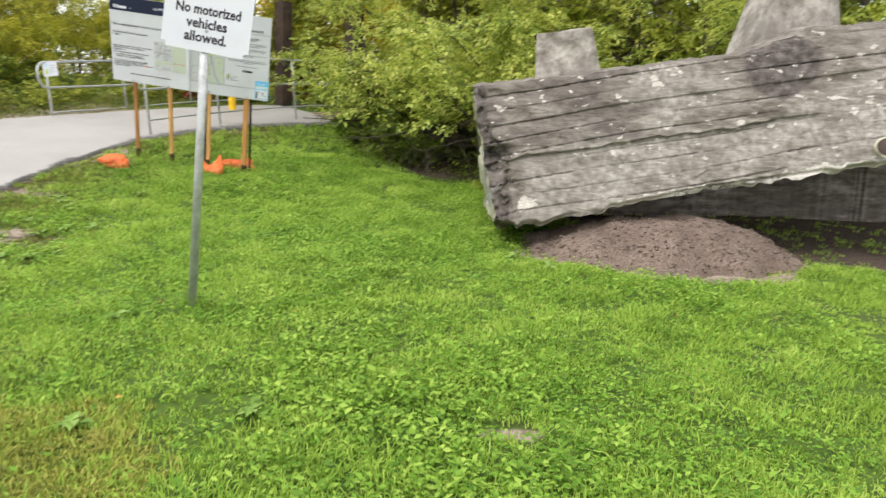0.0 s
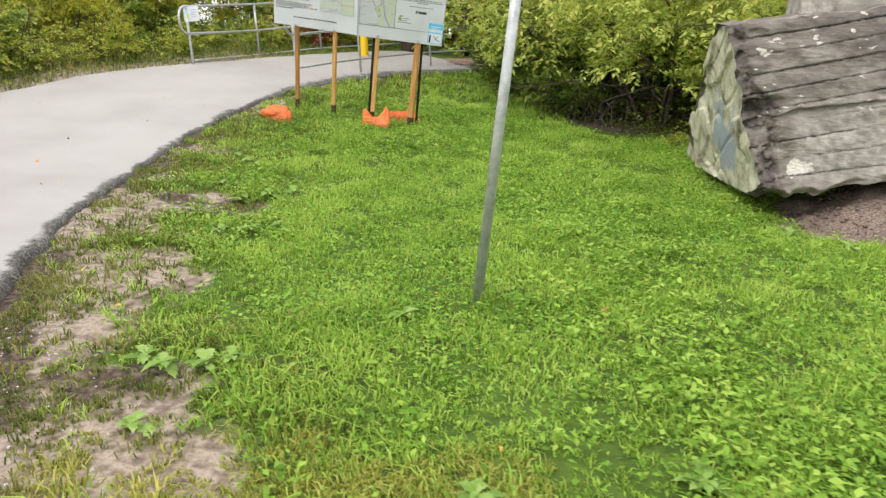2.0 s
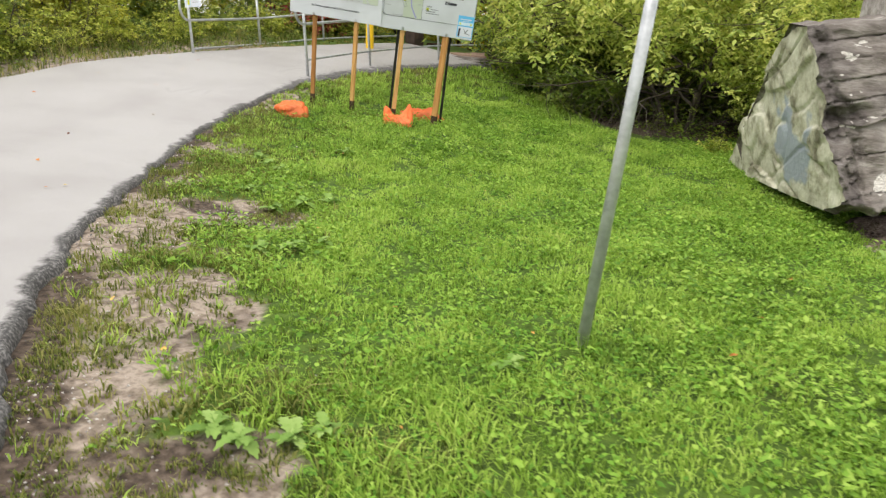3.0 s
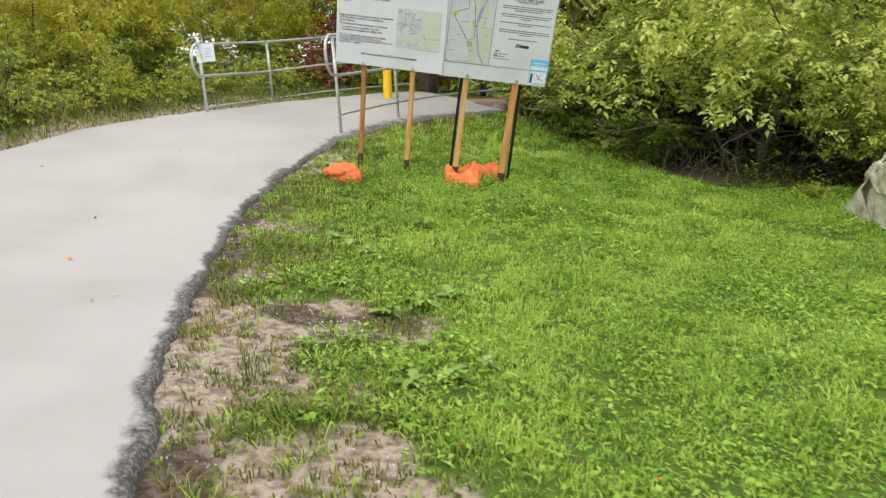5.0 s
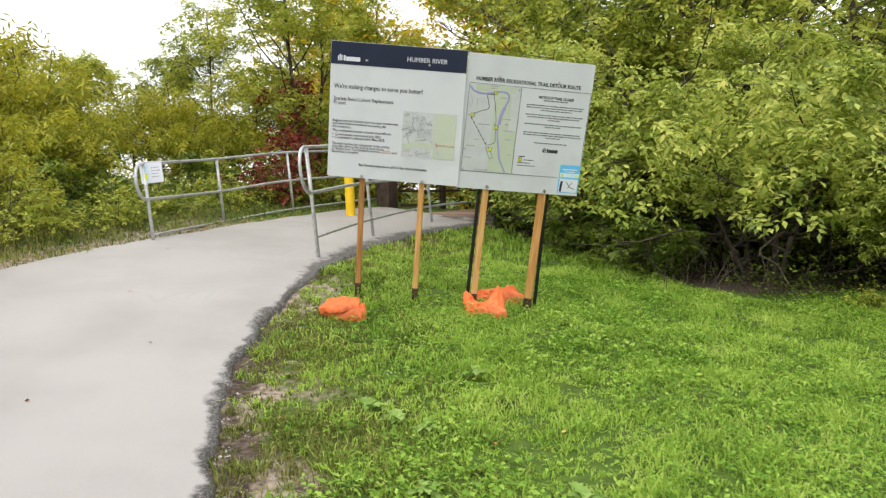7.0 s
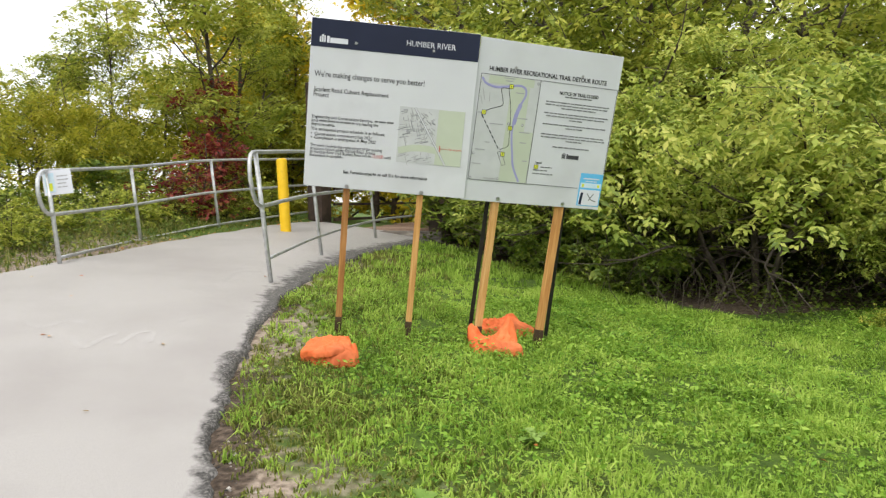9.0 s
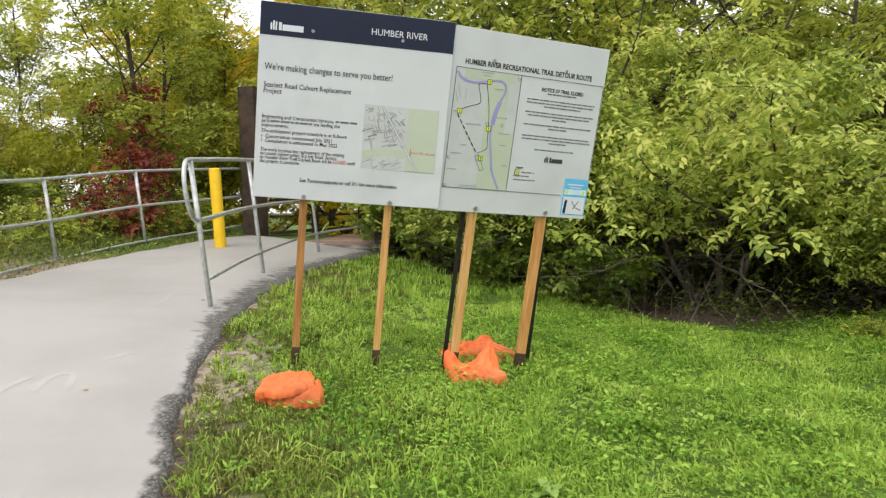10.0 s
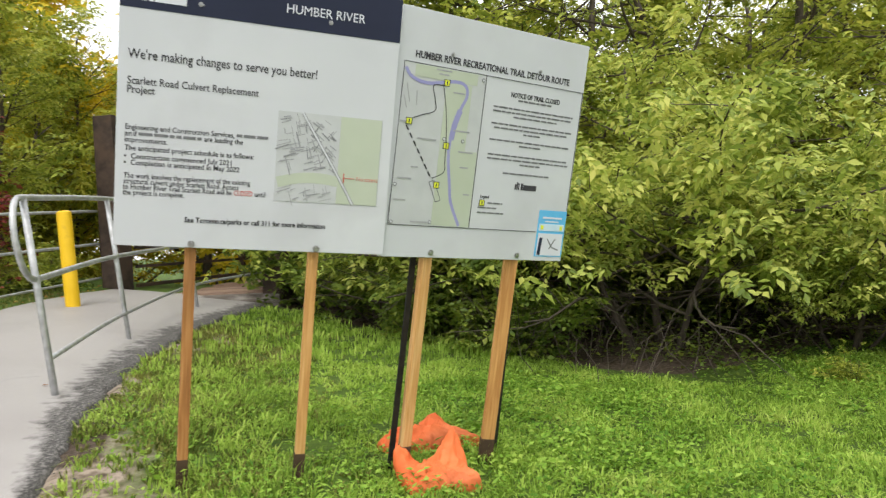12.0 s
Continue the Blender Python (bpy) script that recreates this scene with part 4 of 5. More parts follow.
# the city's mark, as plain shapes
for x0, x1, h in ((0.066, 0.076, 0.042), (0.081, 0.092, 0.056), (0.097, 0.107, 0.05), (0.118, 0.136, 0.048), (0.141, 0.271, 0.037)):
    flat("logo", x0, 1.069, x1, 1.069 + h, fa2, M_WHITE, panel_a)
flat("screw", 0.334, 1.08, 0.344, 1.088, fa2, M_BOLT, panel_a)
writing("We're making changes to serve you better!", 0.04, 0.823, 0.060, fa, M_INK, panel_a, bold=0.0005, wide=0.818)
writing("Scarlett Road Culvert Replacement", 0.039, 0.714, 0.047, fa, M_INK, panel_a, bold=0.0004, wide=0.556)
writing("Project", 0.038, 0.676, 0.047, fa, M_INK, panel_a, bold=0.0004, wide=0.113)
SM = 0.034
writing("Engineering and Construction Services,", 0.036, 0.518, SM, fa, M_INK, panel_a, bold=0.0002, wide=0.46)
bars([(0.0, 0.155)], 0.508, 0.529, 0.03, 0.013, fa, M_GREYINK, panel_a, 1)
writing("and", 0.035, 0.489, SM, fa, M_INK, panel_a, bold=0.0002, wide=0.048)
bars([(0.0, 0.265)], 0.092, 0.500, 0.03, 0.013, fa, M_GREYINK, panel_a, 2)
writing("are leading the", 0.367, 0.490, SM, fa, M_INK, panel_a, bold=0.0002, wide=0.17)
writing("improvements.", 0.035, 0.462, SM, fa, M_INK, panel_a, bold=0.0002, wide=0.176)
writing("The anticipated project schedule is as follows:", 0.036, 0.426, SM, fa, M_INK, panel_a, bold=0.0002, wide=0.554)
writing("Construction commenced July 2021", 0.063, 0.390, SM, fa, M_INK, panel_a, bold=0.0002, wide=0.427)
writing("Completion is anticipated in May 2022", 0.062, 0.362, SM, fa, M_INK, panel_a, bold=0.0002, wide=0.465)
for z in (0.401, 0.373):
    flat("bullet", 0.036, z - 0.004, 0.044, z + 0.004, fa, M_INK, panel_a)
writing("The work involves the replacement of the existing", 0.036, 0.304, SM, fa, M_INK, panel_a, bold=0.0001, wide=0.542)
writing("structural culvert under Scarlett Road. Access", 0.035, 0.279, SM, fa, M_INK, panel_a, bold=0.0001, wide=0.492)
writing("to Humber River Trail Scarlett Road will be", 0.034, 0.254, SM, fa, M_INK, panel_a, bold=0.0001, wide=0.465)
writing("CLOSED", 0.508, 0.254, SM, fa, M_REDINK, panel_a, bold=0.0001, wide=0.083)
writing("until", 0.601, 0.254, SM, fa, M_INK, panel_a, bold=0.0001, wide=0.048)
writing("the project is complete.", 0.034, 0.229, SM, fa, M_INK, panel_a, bold=0.0001, wide=0.257)
writing("See Toronto.ca/parks or call 311 for more information", 0.296, 0.118, SM, fa, M_INK, panel_a, bold=0.0008, wide=0.646)
# street map of the works
flat("map", 0.69, 0.242, 1.187, 0.662, fa, M_MAPGREY, panel_a, "pale grey and green street map")
flat("map_park", 0.985, 0.244, 1.185, 0.66, fa2, M_MAPGREEN, panel_a)
ribbon("map_park", [(0.70, 0.33), (0.80, 0.355), (0.90, 0.36), (0.985, 0.35)], 0.05, fa2, M_MAPGREEN, panel_a)
rs = random.Random(5)
for k in range(110):
    x, z = rs.uniform(0.715, 0.96), rs.uniform(0.40, 0.64) if k < 92 else rs.uniform(0.255, 0.31)
    a = (-0.62 if x > 0.80 + (0.64 - z) * 0.6 else 0.3) + rs.choice((0, 0, 1.57)) + rs.uniform(-0.15, 0.15)
    ln = rs.uniform(0.02, 0.075)
    ribbon("map_street", [(x - ln / 2 * math.cos(a), z - ln / 2 * math.sin(a)), (x + ln / 2 * math.cos(a), z + ln / 2 * math.sin(a))], rs.choice((0.003, 0.004, 0.006)), fa2 - 0.001 - k * 0.00001, M_STREETINK if k % 5 == 0 else M_PALEINK, panel_a, per=1)
ribbon("map_road", [(0.803, 0.661), (0.90, 0.51), (0.99, 0.37), (1.067, 0.243)], 0.015, fa2 - 0.0022, M_STREETINK, panel_a)
ribbon("map_road", [(0.803, 0.661), (0.90, 0.51), (0.99, 0.37), (1.067, 0.243)], 0.009, fa2 - 0.0028, M_BOARD, panel_a)
flat("map_pointer", 1.012, 0.345, 1.018, 0.392, fa2 - 0.0022, M_REDINK, panel_a)
flat("map_pointer", 1.018, 0.368, 1.07, 0.371, fa2 - 0.0022, M_REDINK, panel_a)
writing("No access", 1.077, 0.36, 0.03, fa2 - 0.001, M_REDINK, panel_a, wide=0.105)

fb2 = fb - 0.0015
writing("HUMBER RIVER RECREATIONAL TRAIL DETOUR ROUTE", 0.091, 0.99, 0.048, fb, M_INK, panel_b, bold=0.0014, wide=0.988)
flat("map", 0.036, 0.158, 0.523, 0.962, fb, M_MAPGREY, panel_b, "printed detour route map")
for x0, z0, x1, z1 in ((0.034, 0.158, 0.037, 0.962), (0.521, 0.158, 0.524, 0.962), (0.034, 0.962, 1.188, 0.965), (0.034, 0.155, 0.975, 0.158), (1.186, 0.29, 1.189, 0.962)):
    flat("map_border", x0, z0, x1, z1, fb2, M_INK, panel_b)
flat("map_park", 0.10, 0.90, 0.47, 0.958, fb2, M_MAPGREEN, panel_b)
flat("map_park", 0.285, 0.162, 0.44, 0.895, fb2, M_MAPGREEN, panel_b)
flat("map_park", 0.44, 0.162, 0.518, 0.56, fb2, M_MAPGREEN, panel_b)
fb3 = fb2 - 0.001
ribbon("map_river", [(0.045, 0.935), (0.085, 0.893), (0.18, 0.875), (0.334, 0.903), (0.40, 0.890), (0.414, 0.837), (0.384, 0.765), (0.352, 0.65), (0.342, 0.537), (0.372, 0.369), (0.391, 0.284), (0.455, 0.165)], 0.017, fb3, M_RIVER, panel_b, "violet river line")
ribbon("map_river", [(0.384, 0.765), (0.36, 0.69), (0.348, 0.61)], 0.032, fb3 - 0.0003, M_RIVER, panel_b)
for line in ([(0.27, 0.87), (0.30, 0.75), (0.318, 0.62), (0.325, 0.50), (0.325, 0.44), (0.26, 0.405)], [(0.28, 0.875), (0.212, 0.868), (0.228, 0.80), (0.234, 0.745), (0.16, 0.715), (0.10, 0.69)]):
    ribbon("map_route", line, 0.0045, fb3 - 0.0005, M_INK, panel_b)
for k in range(7):
    a, b = k / 7, k / 7 + 0.09
    p0, p1 = (0.079, 0.656), (0.257, 0.40)
    ribbon("map_detour_dash", [(p0[0] + (p1[0] - p0[0]) * a, p0[1] + (p1[1] - p0[1]) * a), (p0[0] + (p1[0] - p0[0]) * b, p0[1] + (p1[1] - p0[1]) * b)], 0.008, fb3 - 0.0005, M_INK, panel_b, per=1)
for p0, p1 in (((0.245, 0.385), (0.295, 0.285)), ((0.275, 0.395), (0.325, 0.295)), ((0.245, 0.385), (0.275, 0.395)), ((0.295, 0.285), (0.325, 0.295))):
    ribbon("map_closure_line", [p0, p1], 0.004, fb3 - 0.0008, M_GREYINK, panel_b, per=1)
for x, z in ((0.287, 0.891), (0.092, 0.678), (0.322, 0.577), (0.290, 0.372), (0.586, 0.299)):
    mk = flat("map_marker", x - 0.017, z - 0.017, x + 0.017, z + 0.017, fb3 - 0.001, M_INK, panel_b)
    flat("marker_face", x - 0.0135, z - 0.0135, x + 0.0135, z + 0.0135, fb3 - 0.002, M_YELLOWINK, mk)
    flat("marker_stroke", x - 0.003, z - 0.008, x + 0.003, z + 0.008, fb3 - 0.003, M_INK, mk)
for x, z, w in ((0.33, 0.845, 0.07), (0.15, 0.595, 0.11), (0.355, 0.655, 0.10), (0.06, 0.39, 0.08), (0.40, 0.55, 0.09), (0.16, 0.172, 0.10), (0.22, 0.945, 0.09), (0.235, 0.925, 0.06), (0.42, 0.47, 0.05), (0.045, 0.67, 0.04), (0.13, 0.45, 0.04), (0.05, 0.28, 0.07), (0.46, 0.33, 0.04)):
    flat("map_label", x, z, x + w, z + 0.008, fb3, M_PALEINK, panel_b)
for p0, p1 in (((0.06, 0.86), (0.085, 0.77)), ((0.12, 0.83), (0.125, 0.76)), ((0.05, 0.80), (0.07, 0.74))):
    ribbon("map_street", [p0, p1], 0.005, fb3, M_PALEINK, panel_b, per=1)
for x, z in ((0.505, 0.935), (0.305, 0.61), (0.42, 0.61), (0.275, 0.178), (0.05, 0.36), (0.05, 0.17)):
    bm = cyl(bmesh.new(), 0.010, 0.010, 0.001, pose(x, fb3 - 0.0012, z, 90, 0, 0), 14)
    pin = part("map_pin", bm, M_GREYINK, panel_b)
    part("pin_face", cyl(bmesh.new(), 0.006, 0.006, 0.001, pose(x, fb3 - 0.0024, z, 90, 0, 0), 12), M_BOARD, pin)
writing("NOTICE OF TRAIL CLOSED", 0.862, 0.877, 0.036, fb, M_INK, panel_b, "CENTER", bold=0.0010, wide=0.338)
bars([(0.0, 0.23)], 0.745, 0.862, 0.03, 0.010, fb, M_GREYINK, panel_b, 7)
for z, lines, sd in ((0.815, [(0, 0.55), (0.0, 0.55), (0.14, 0.44)], 8), (0.728, [(0, 0.555), (0.02, 0.54), (0.22, 0.34)], 9), (0.642, [(0, 0.55), (0.2, 0.35)], 10), (0.563, [(0, 0.55), (0.0, 0.56), (0.22, 0.36)], 11)):
    bars(lines, 0.588, z, 0.0215, 0.009, fb, M_GREYINK, panel_b, sd)
bars([(0.0, 0.32)], 0.702, 0.469, 0.02, 0.009, fb, M_GREYINK, panel_b, 12)
for x0, x1, h in ((0.795, 0.803, 0.032), (0.807, 0.814, 0.044), (0.818, 0.825, 0.038), (0.836, 0.85, 0.038), (0.853, 0.944, 0.03)):
    flat("logo", x0, 0.384, x1, 0.384 + h, fb, M_INK, panel_b)
writing("Legend", 0.574, 0.326, 0.022, fb, M_INK, panel_b, bold=0.0004, wide=0.056)
bars([(0.05, 0.15), (-0.01, 0.12), (-0.01, 0.165)], 0.575, 0.30, 0.027, 0.008, fb, M_GREYINK, panel_b, 13)
# stuck-on blue notice
st = flat("sticker", 0.99, 0.015, 1.192, 0.283, fb, M_BLUEINK, panel_b, "small blue and white stuck-on notice")
flat("sticker_panel", 1.002, 0.022, 1.182, 0.15, fb2, M_WHITE, st)
flat("sticker_band", 1.0, 0.165, 1.184, 0.205, fb2, M_PALEBLUE, st)
flat("sticker_title", 1.02, 0.235, 1.16, 0.245, fb2, M_WHITE, st)
flat("sticker_title", 1.04, 0.215, 1.14, 0.222, fb2, M_WHITE, st)
ribbon("sticker_shape", [(1.018, 0.025), (1.022, 0.09), (1.026, 0.125)], 0.022, fb3, M_NAVY, st)
for p0, p1 in (((1.07, 0.12), (1.11, 0.07)), ((1.11, 0.07), (1.16, 0.055)), ((1.09, 0.06), (1.13, 0.12))):
    ribbon("sticker_map_line", [p0, p1], 0.008, fb3, M_GREYINK, st, per=1)
for x in (1.012, 1.15):
    flat("sticker_shape", x, 0.172, x + 0.02, 0.196, fb3, M_YELLOWINK, st)

# posts behind the panels, down into the turf; bolts through them; two black bars
for fr, u, top, foot, turn, wide, wood in ((Matrix(), 0.33, 1.17, -1.24, 3, 0.050, M_LUMBER), (Matrix(), 0.905, 1.17, -1.24, -3, 0.050, M_LUMBER_PALE), (A_TO_B, 0.305, 1.12, -1.25, 2, 0.055, M_LUMBER_PALE), (A_TO_B, 0.868, 1.12, -1.27, -22, 0.075, M_LUMBER_PALE)):
    bm = box(bmesh.new(), wide, 0.05, top - foot, (0, 0, (top + foot) / 2), 0.004)
    for v in bm.verts:
        v.co.x += 0.006 * math.sin(v.co.z * 2.1 + u * 9)
    post = part("post", bm, wood, board, "raw reddish lumber post" if wood == M_LUMBER else "raw yellowish lumber post")
    post.matrix_local = fr @ pose(u, 0.046, 0, 0, 0, turn)
    part("damp_foot", box(bmesh.new(), wide + 0.004, 0.054, 0.20, (0.006 * math.sin(foot * 2.1 + u * 9), 0, foot + 0.09), 0.006), M_WETWOOD, post, "dark rotting post foot")
    for z in (0.018, 1.085 if fr == Matrix() else 1.035):
        depth = -TH / 2 + (0.010 if fr == A_TO_B else 0.0)
        big = 1.0 if z < 0.5 else 0.65
        bm = cyl(bmesh.new(), 0.016 * big, 0.016 * big, 0.003, pose(u, depth - 0.0035, z, 90, 0, 0), 14)
        cyl(bm, 0.010 * big, 0.009 * big, 0.008, pose(u, depth - 0.008, z, 90, 0, 0), 6)
        part("bolt", bm, M_BOLT, board).matrix_local = fr
for u, foot, slant in ((0.25, -1.24, 0.0), (0.895, -1.26, 0.055)):
    bm = box(bmesh.new(), 0.034, 0.005, 1.12 - foot, (u, 0.082, (1.12 + foot) / 2))
    box(bm, 0.005, 0.030, 1.12 - foot, (u, 0.0985, (1.12 + foot) / 2))
    for v in bm.verts:
        v.co.x += slant * (1.12 - v.co.z) / (1.12 - foot)
    part("steel_bar", bm, M_BLACKSTEEL, board, "thin black steel fence bar").matrix_local = A_TO_B

# ---- no-vehicles sign ----
SP0 = Vector((-1.83, 5.2, gz(-1.83, 5.2)))
SDIR = Vector((0.125, 0.0, 1.85)).normalized()
sign = thing("traffic_sign", (SP0.x, SP0.y, SP0.z), "white metal sign on a leaning galvanized pole", "sign")
lean = sign.matrix_world.inverted() @ Matrix.Translation(SP0) @ Vector((0, 0, 1)).rotation_difference(SDIR).to_matrix().to_4x4()
bm = cyl(bmesh.new(), 0.030, 0.030, 2.75, lean @ Matrix.Translation((0, 0, 1.275)), 20)
part("pole", bm, M_GALV, sign, "dull galvanized steel pole", smooth=True)
bm = cyl(bmesh.new(), 0.031, 0.031, 0.02, lean @ Matrix.Translation((0, 0, 2.66)), 20)
part("cap", bm, M_GALV, sign)
plate_at = lean @ Matrix.Translation((0.01, -0.04, 1.84)) @ pose(0, 0, 0, 0, 4.0, 0)
bm = box(bmesh.new(), 0.60, 0.004, 0.76, (0, 0, 0.38))
es = [e for e in bm.edges if abs((e.verts[0].co - e.verts[1].co).y) > 0.003]
bmesh.ops.bevel(bm, geom=es, offset=0.035, segments=5, affect="EDGES")
plate = part("plate", bm, M_WHITE, sign, "white aluminium sign plate with rounded corners")
plate.matrix_local = plate_at
for text, z in (("No motorized", 0.245), ("vehicles", 0.155), ("allowed.", 0.065)):
    writing(text, 0.0, z, 0.092, -0.0035, M_INK, plate, "CENTER", bold=0.0025, wide={"No motorized": 0.44, "vehicles": 0.28, "allowed.": 0.29}[text])
for z in (0.12, 0.62):
    bm = cyl(bmesh.new(), 0.012, 0.011, 0.008, pose(0, -0.006, z + 0.02, 90, 0, 0), 6)
    part("bolt", bm, M_BOLT, plate)

# ---- sandbags ----


def sandbag(at, sx, sy, h, turn, seed, label, tips, flap=None):
    """A slumped cloth bag with creases and pulled-out corners."""
    x, y = at
    root = thing("sandbag", pose(x, y, gz(x, y), 0, 0, turn), label, "sandbag", "orange sandbags at the notice board")
    n = 56
    verts, faces = [], []
    for layer in (1, 0):
        for j in range(n + 1):
            for i in range(n + 1):
                u, v = 2 * i / n - 1, 2 * j / n - 1
                r = max(1e-6, (1 - u * u) * (1 - v * v))
                fold = 0.05 * math.sin(u * 6 + seed + 3 * v) + 0.05 * math.sin(v * 9 - u * 5 + seed * 2) + 0.12 * (noise.noise(Vector((u * 2.2 + seed, v * 2.2, 0.3))))
                z = h * (r ** 0.3) * (0.86 + fold) - 0.018 * math.exp(-((v - 0.35 * math.sin(2 * u + seed)) / 0.10) ** 2) if layer else 0.0
                px, py = u * sx * (1 - 0.12 * v * v), v * sy * (1 - 0.16 * u * u)
                for (tu, tv, tl, tz) in tips:
                    w = math.exp(-((u - tu) ** 2 + (v - tv) ** 2) / 0.13)
                    px += tu * tl * w
                    py += tv * tl * w
                    z += tz * w * (1.0 if layer else 0.88)
                if layer:
                    crease = 1 - abs(noise.noise(Vector((u * 2.6 + 1.5 * v, v * 2.2 - seed, seed * 3)))) * 2.6
                    crease2 = 1 - abs(noise.noise(Vector((u * 5.5 - 2 * v + seed, v * 5, seed)))) * 2.6
                    z += (0.026 * max(0, crease) ** 2 + 0.012 * max(0, crease2) ** 2 - 0.012) * min(1, 3 * r)
                px += 0.012 * noise.noise(Vector((u * 5, v * 5, seed)))
                py += 0.012 * noise.noise(Vector((u * 5, v * 5, seed + 9)))
                verts.append((px, py, z + (0.0 if layer else -0.02)))
    m = (n + 1) ** 2
    for j in range(n):
        for i in range(n):
            a = j * (n + 1) + i
            faces.append((a, a + 1, a + n + 2, a + n + 1))
            faces.append((m + a, m + a + n + 1, m + a + n + 2, m + a + 1))
    for i in range(n):
        for a, b in ((i, i + 1), (n * (n + 1) + i + 1, n * (n + 1) + i), ((i + 1) * (n + 1), i * (n + 1)), (i * (n + 1) + n, (i + 1) * (n + 1) + n)):
            faces.append((b, a, m + a, m + b))
    link("cloth", verts, faces, M_BAG, root, smooth=True)
    if flap:
        fx, fy, fz, fr, ft = flap
        fv2 = []
        for x0, y0, z0 in verts:
            a = math.atan2(y0, x0)
            fv2.append((x0 * fr * (1 + 0.06 * math.sin(3 * a)), y0 * fr * (1 + 0.05 * math.sin(2 * a + 1)), z0 * 0.42 + 0.012 * noise.noise(Vector((x0 * 14, y0 * 14, seed)))))
        top = link("flap", fv2, faces, M_BAG, root, "folded-over upper end of the bag", smooth=True)
        top.matrix_local = pose(fx, fy, fz, ft, -4, 15)
    return root


sandbag((-5.0, 11.12), 0.17, 0.16, 0.17, -8, 2.6, "plump orange cloth sandbag lying folded on the turf", [(-1, -0.2, 0.08, -0.01), (0.8, 0.9, -0.03, -0.03)], (-0.035, -0.03, 0.105, 0.92, 14))
sandbag((-3.70, 11.45), 0.19, 0.14, 0.13, -8, 4.1, "crumpled orange sandbag with pulled-up corners against a post", [(-0.95, 0.3, 0.03, 0.15), (0.65, 0.55, 0.03, 0.17), (0.9, -0.8, 0.04, 0.0)])
sandbag((-3.50, 12.1), 0.27, 0.13, 0.15, 4, 7.7, "flat half-empty orange sandbag behind the posts", [(1, -0.6, 0.12, -0.02), (0.75, 0.9, 0.06, 0.07)])

# ---- rails ----


def loop_end(top, mid, out):
    """Points from the top rail round a bent end to the middle rail."""
    top, mid, out = Vector(top), Vector(mid), Vector(out).normalized()
    h, pts = (top.z - mid.z), []
    for k in range(1, 12):
        a = math.pi * k / 12
        w = (1 - math.cos(a)) / 2
        pts.append(top.lerp(mid, w) + out * 0.26 * (math.sin(a) ** 0.75))
    return pts


def rail(name, posts, tops, mids, lows, label, sub=None, extra=()):
    root = thing(name, (posts[0][0], posts[0][1], gz(*posts[0])), label, "railing")
    inv = root.matrix_world.inverted()
    loc = lambda p: tuple(inv @ Vector(p))

    def leaned(p, t):
        return (p[0] - 0.09 * (t - gz(*p)), p[1], t)

    for p, t in zip(posts, tops):
        tube("post", [loc(leaned(p, h)) for h in (gz(*p) - 0.12, (gz(*p) + t) / 2, t)], 0.024, M_GALV, root)
    out = Vector((posts[0][0] - posts[1][0], posts[0][1] - posts[1][1], 0))
    top = [leaned(p, t) for p, t in zip(posts, tops)] + [e[0] for e in extra]
    mid = [leaned(p, t) for p, t in zip(posts, mids)] + [e[1] for e in extra]
    low = [leaned(p, t) for p, t in zip(posts, lows)] + [e[2] for e in extra]
    bend = loop_end(top[0], mid[0], out)
    line = [tuple(p) for p in smooth_line(top, 8)][::-1] + [tuple(p) for p in bend] + [tuple(p) for p in smooth_line(mid, 8)]
    tube("handrail", [loc(p) for p in line], 0.022, M_GALV, root, "bent galvanized handrail with a rounded end")
    tube("bottom_rail", [loc(p) for p in smooth_line(low, 8)], 0.019, M_GALV, root)
    for p, m_ in zip(posts, mids):
        bm = cyl(bmesh.new(), 0.029, 0.029, 0.05, Matrix.Translation(loc(leaned(p, m_))), 12)
        part("collar", bm, M_GALV, root)
    return root


rail("handrail_fence", [(-5.50, 13.66), (-4.88, 15.85), (-3.82, 18.6)], [1.86, 2.01, 2.12], [1.30, 1.44, 1.55], [0.75, 0.87, 1.0], "galvanized tube railing curving along the path's grass side",
     extra=[((-2.75, 19.6, 2.15), (-2.75, 19.6, 1.6), (-2.75, 19.6, 1.08))])
left_rail = rail("handrail_fence", [(-7.80, 14.6), (-7.42, 17.1), (-6.46, 18.65)], [1.71, 1.87, 2.05], [1.23, 1.33, 1.52], [0.75, 0.82, 0.98], "galvanized tube railing beside the overgrown verge",
                 extra=[((-4.95, 20.8, 2.2), (-4.95, 20.8, 1.68), (-4.95, 20.8, 1.14))])

# small plaque tied to the rail
plaque = thing("rail_sign", pose(-7.77, 14.57, 1.45, 0, -6, -8), "small white plaque with blue and yellow print on the railing", "sign")
bm = box(bmesh.new(), 0.31, 0.004, 0.27, (0, 0, 0.135), 0.0015)
pp = part("plate", bm, M_WHITE, plaque)
flat("print", -0.135, 0.03, -0.03, 0.24, -0.0032, M_PALEBLUE, plaque)
flat("print", -0.11, 0.045, -0.055, 0.13, -0.0044, M_YELLOWINK, plaque)
bars([(0, 0.11), (0, 0.12), (0, 0.09), (0, 0.11)], 0.0, 0.2, 0.04, 0.012, -0.0032, M_PALEINK, plaque, 21)

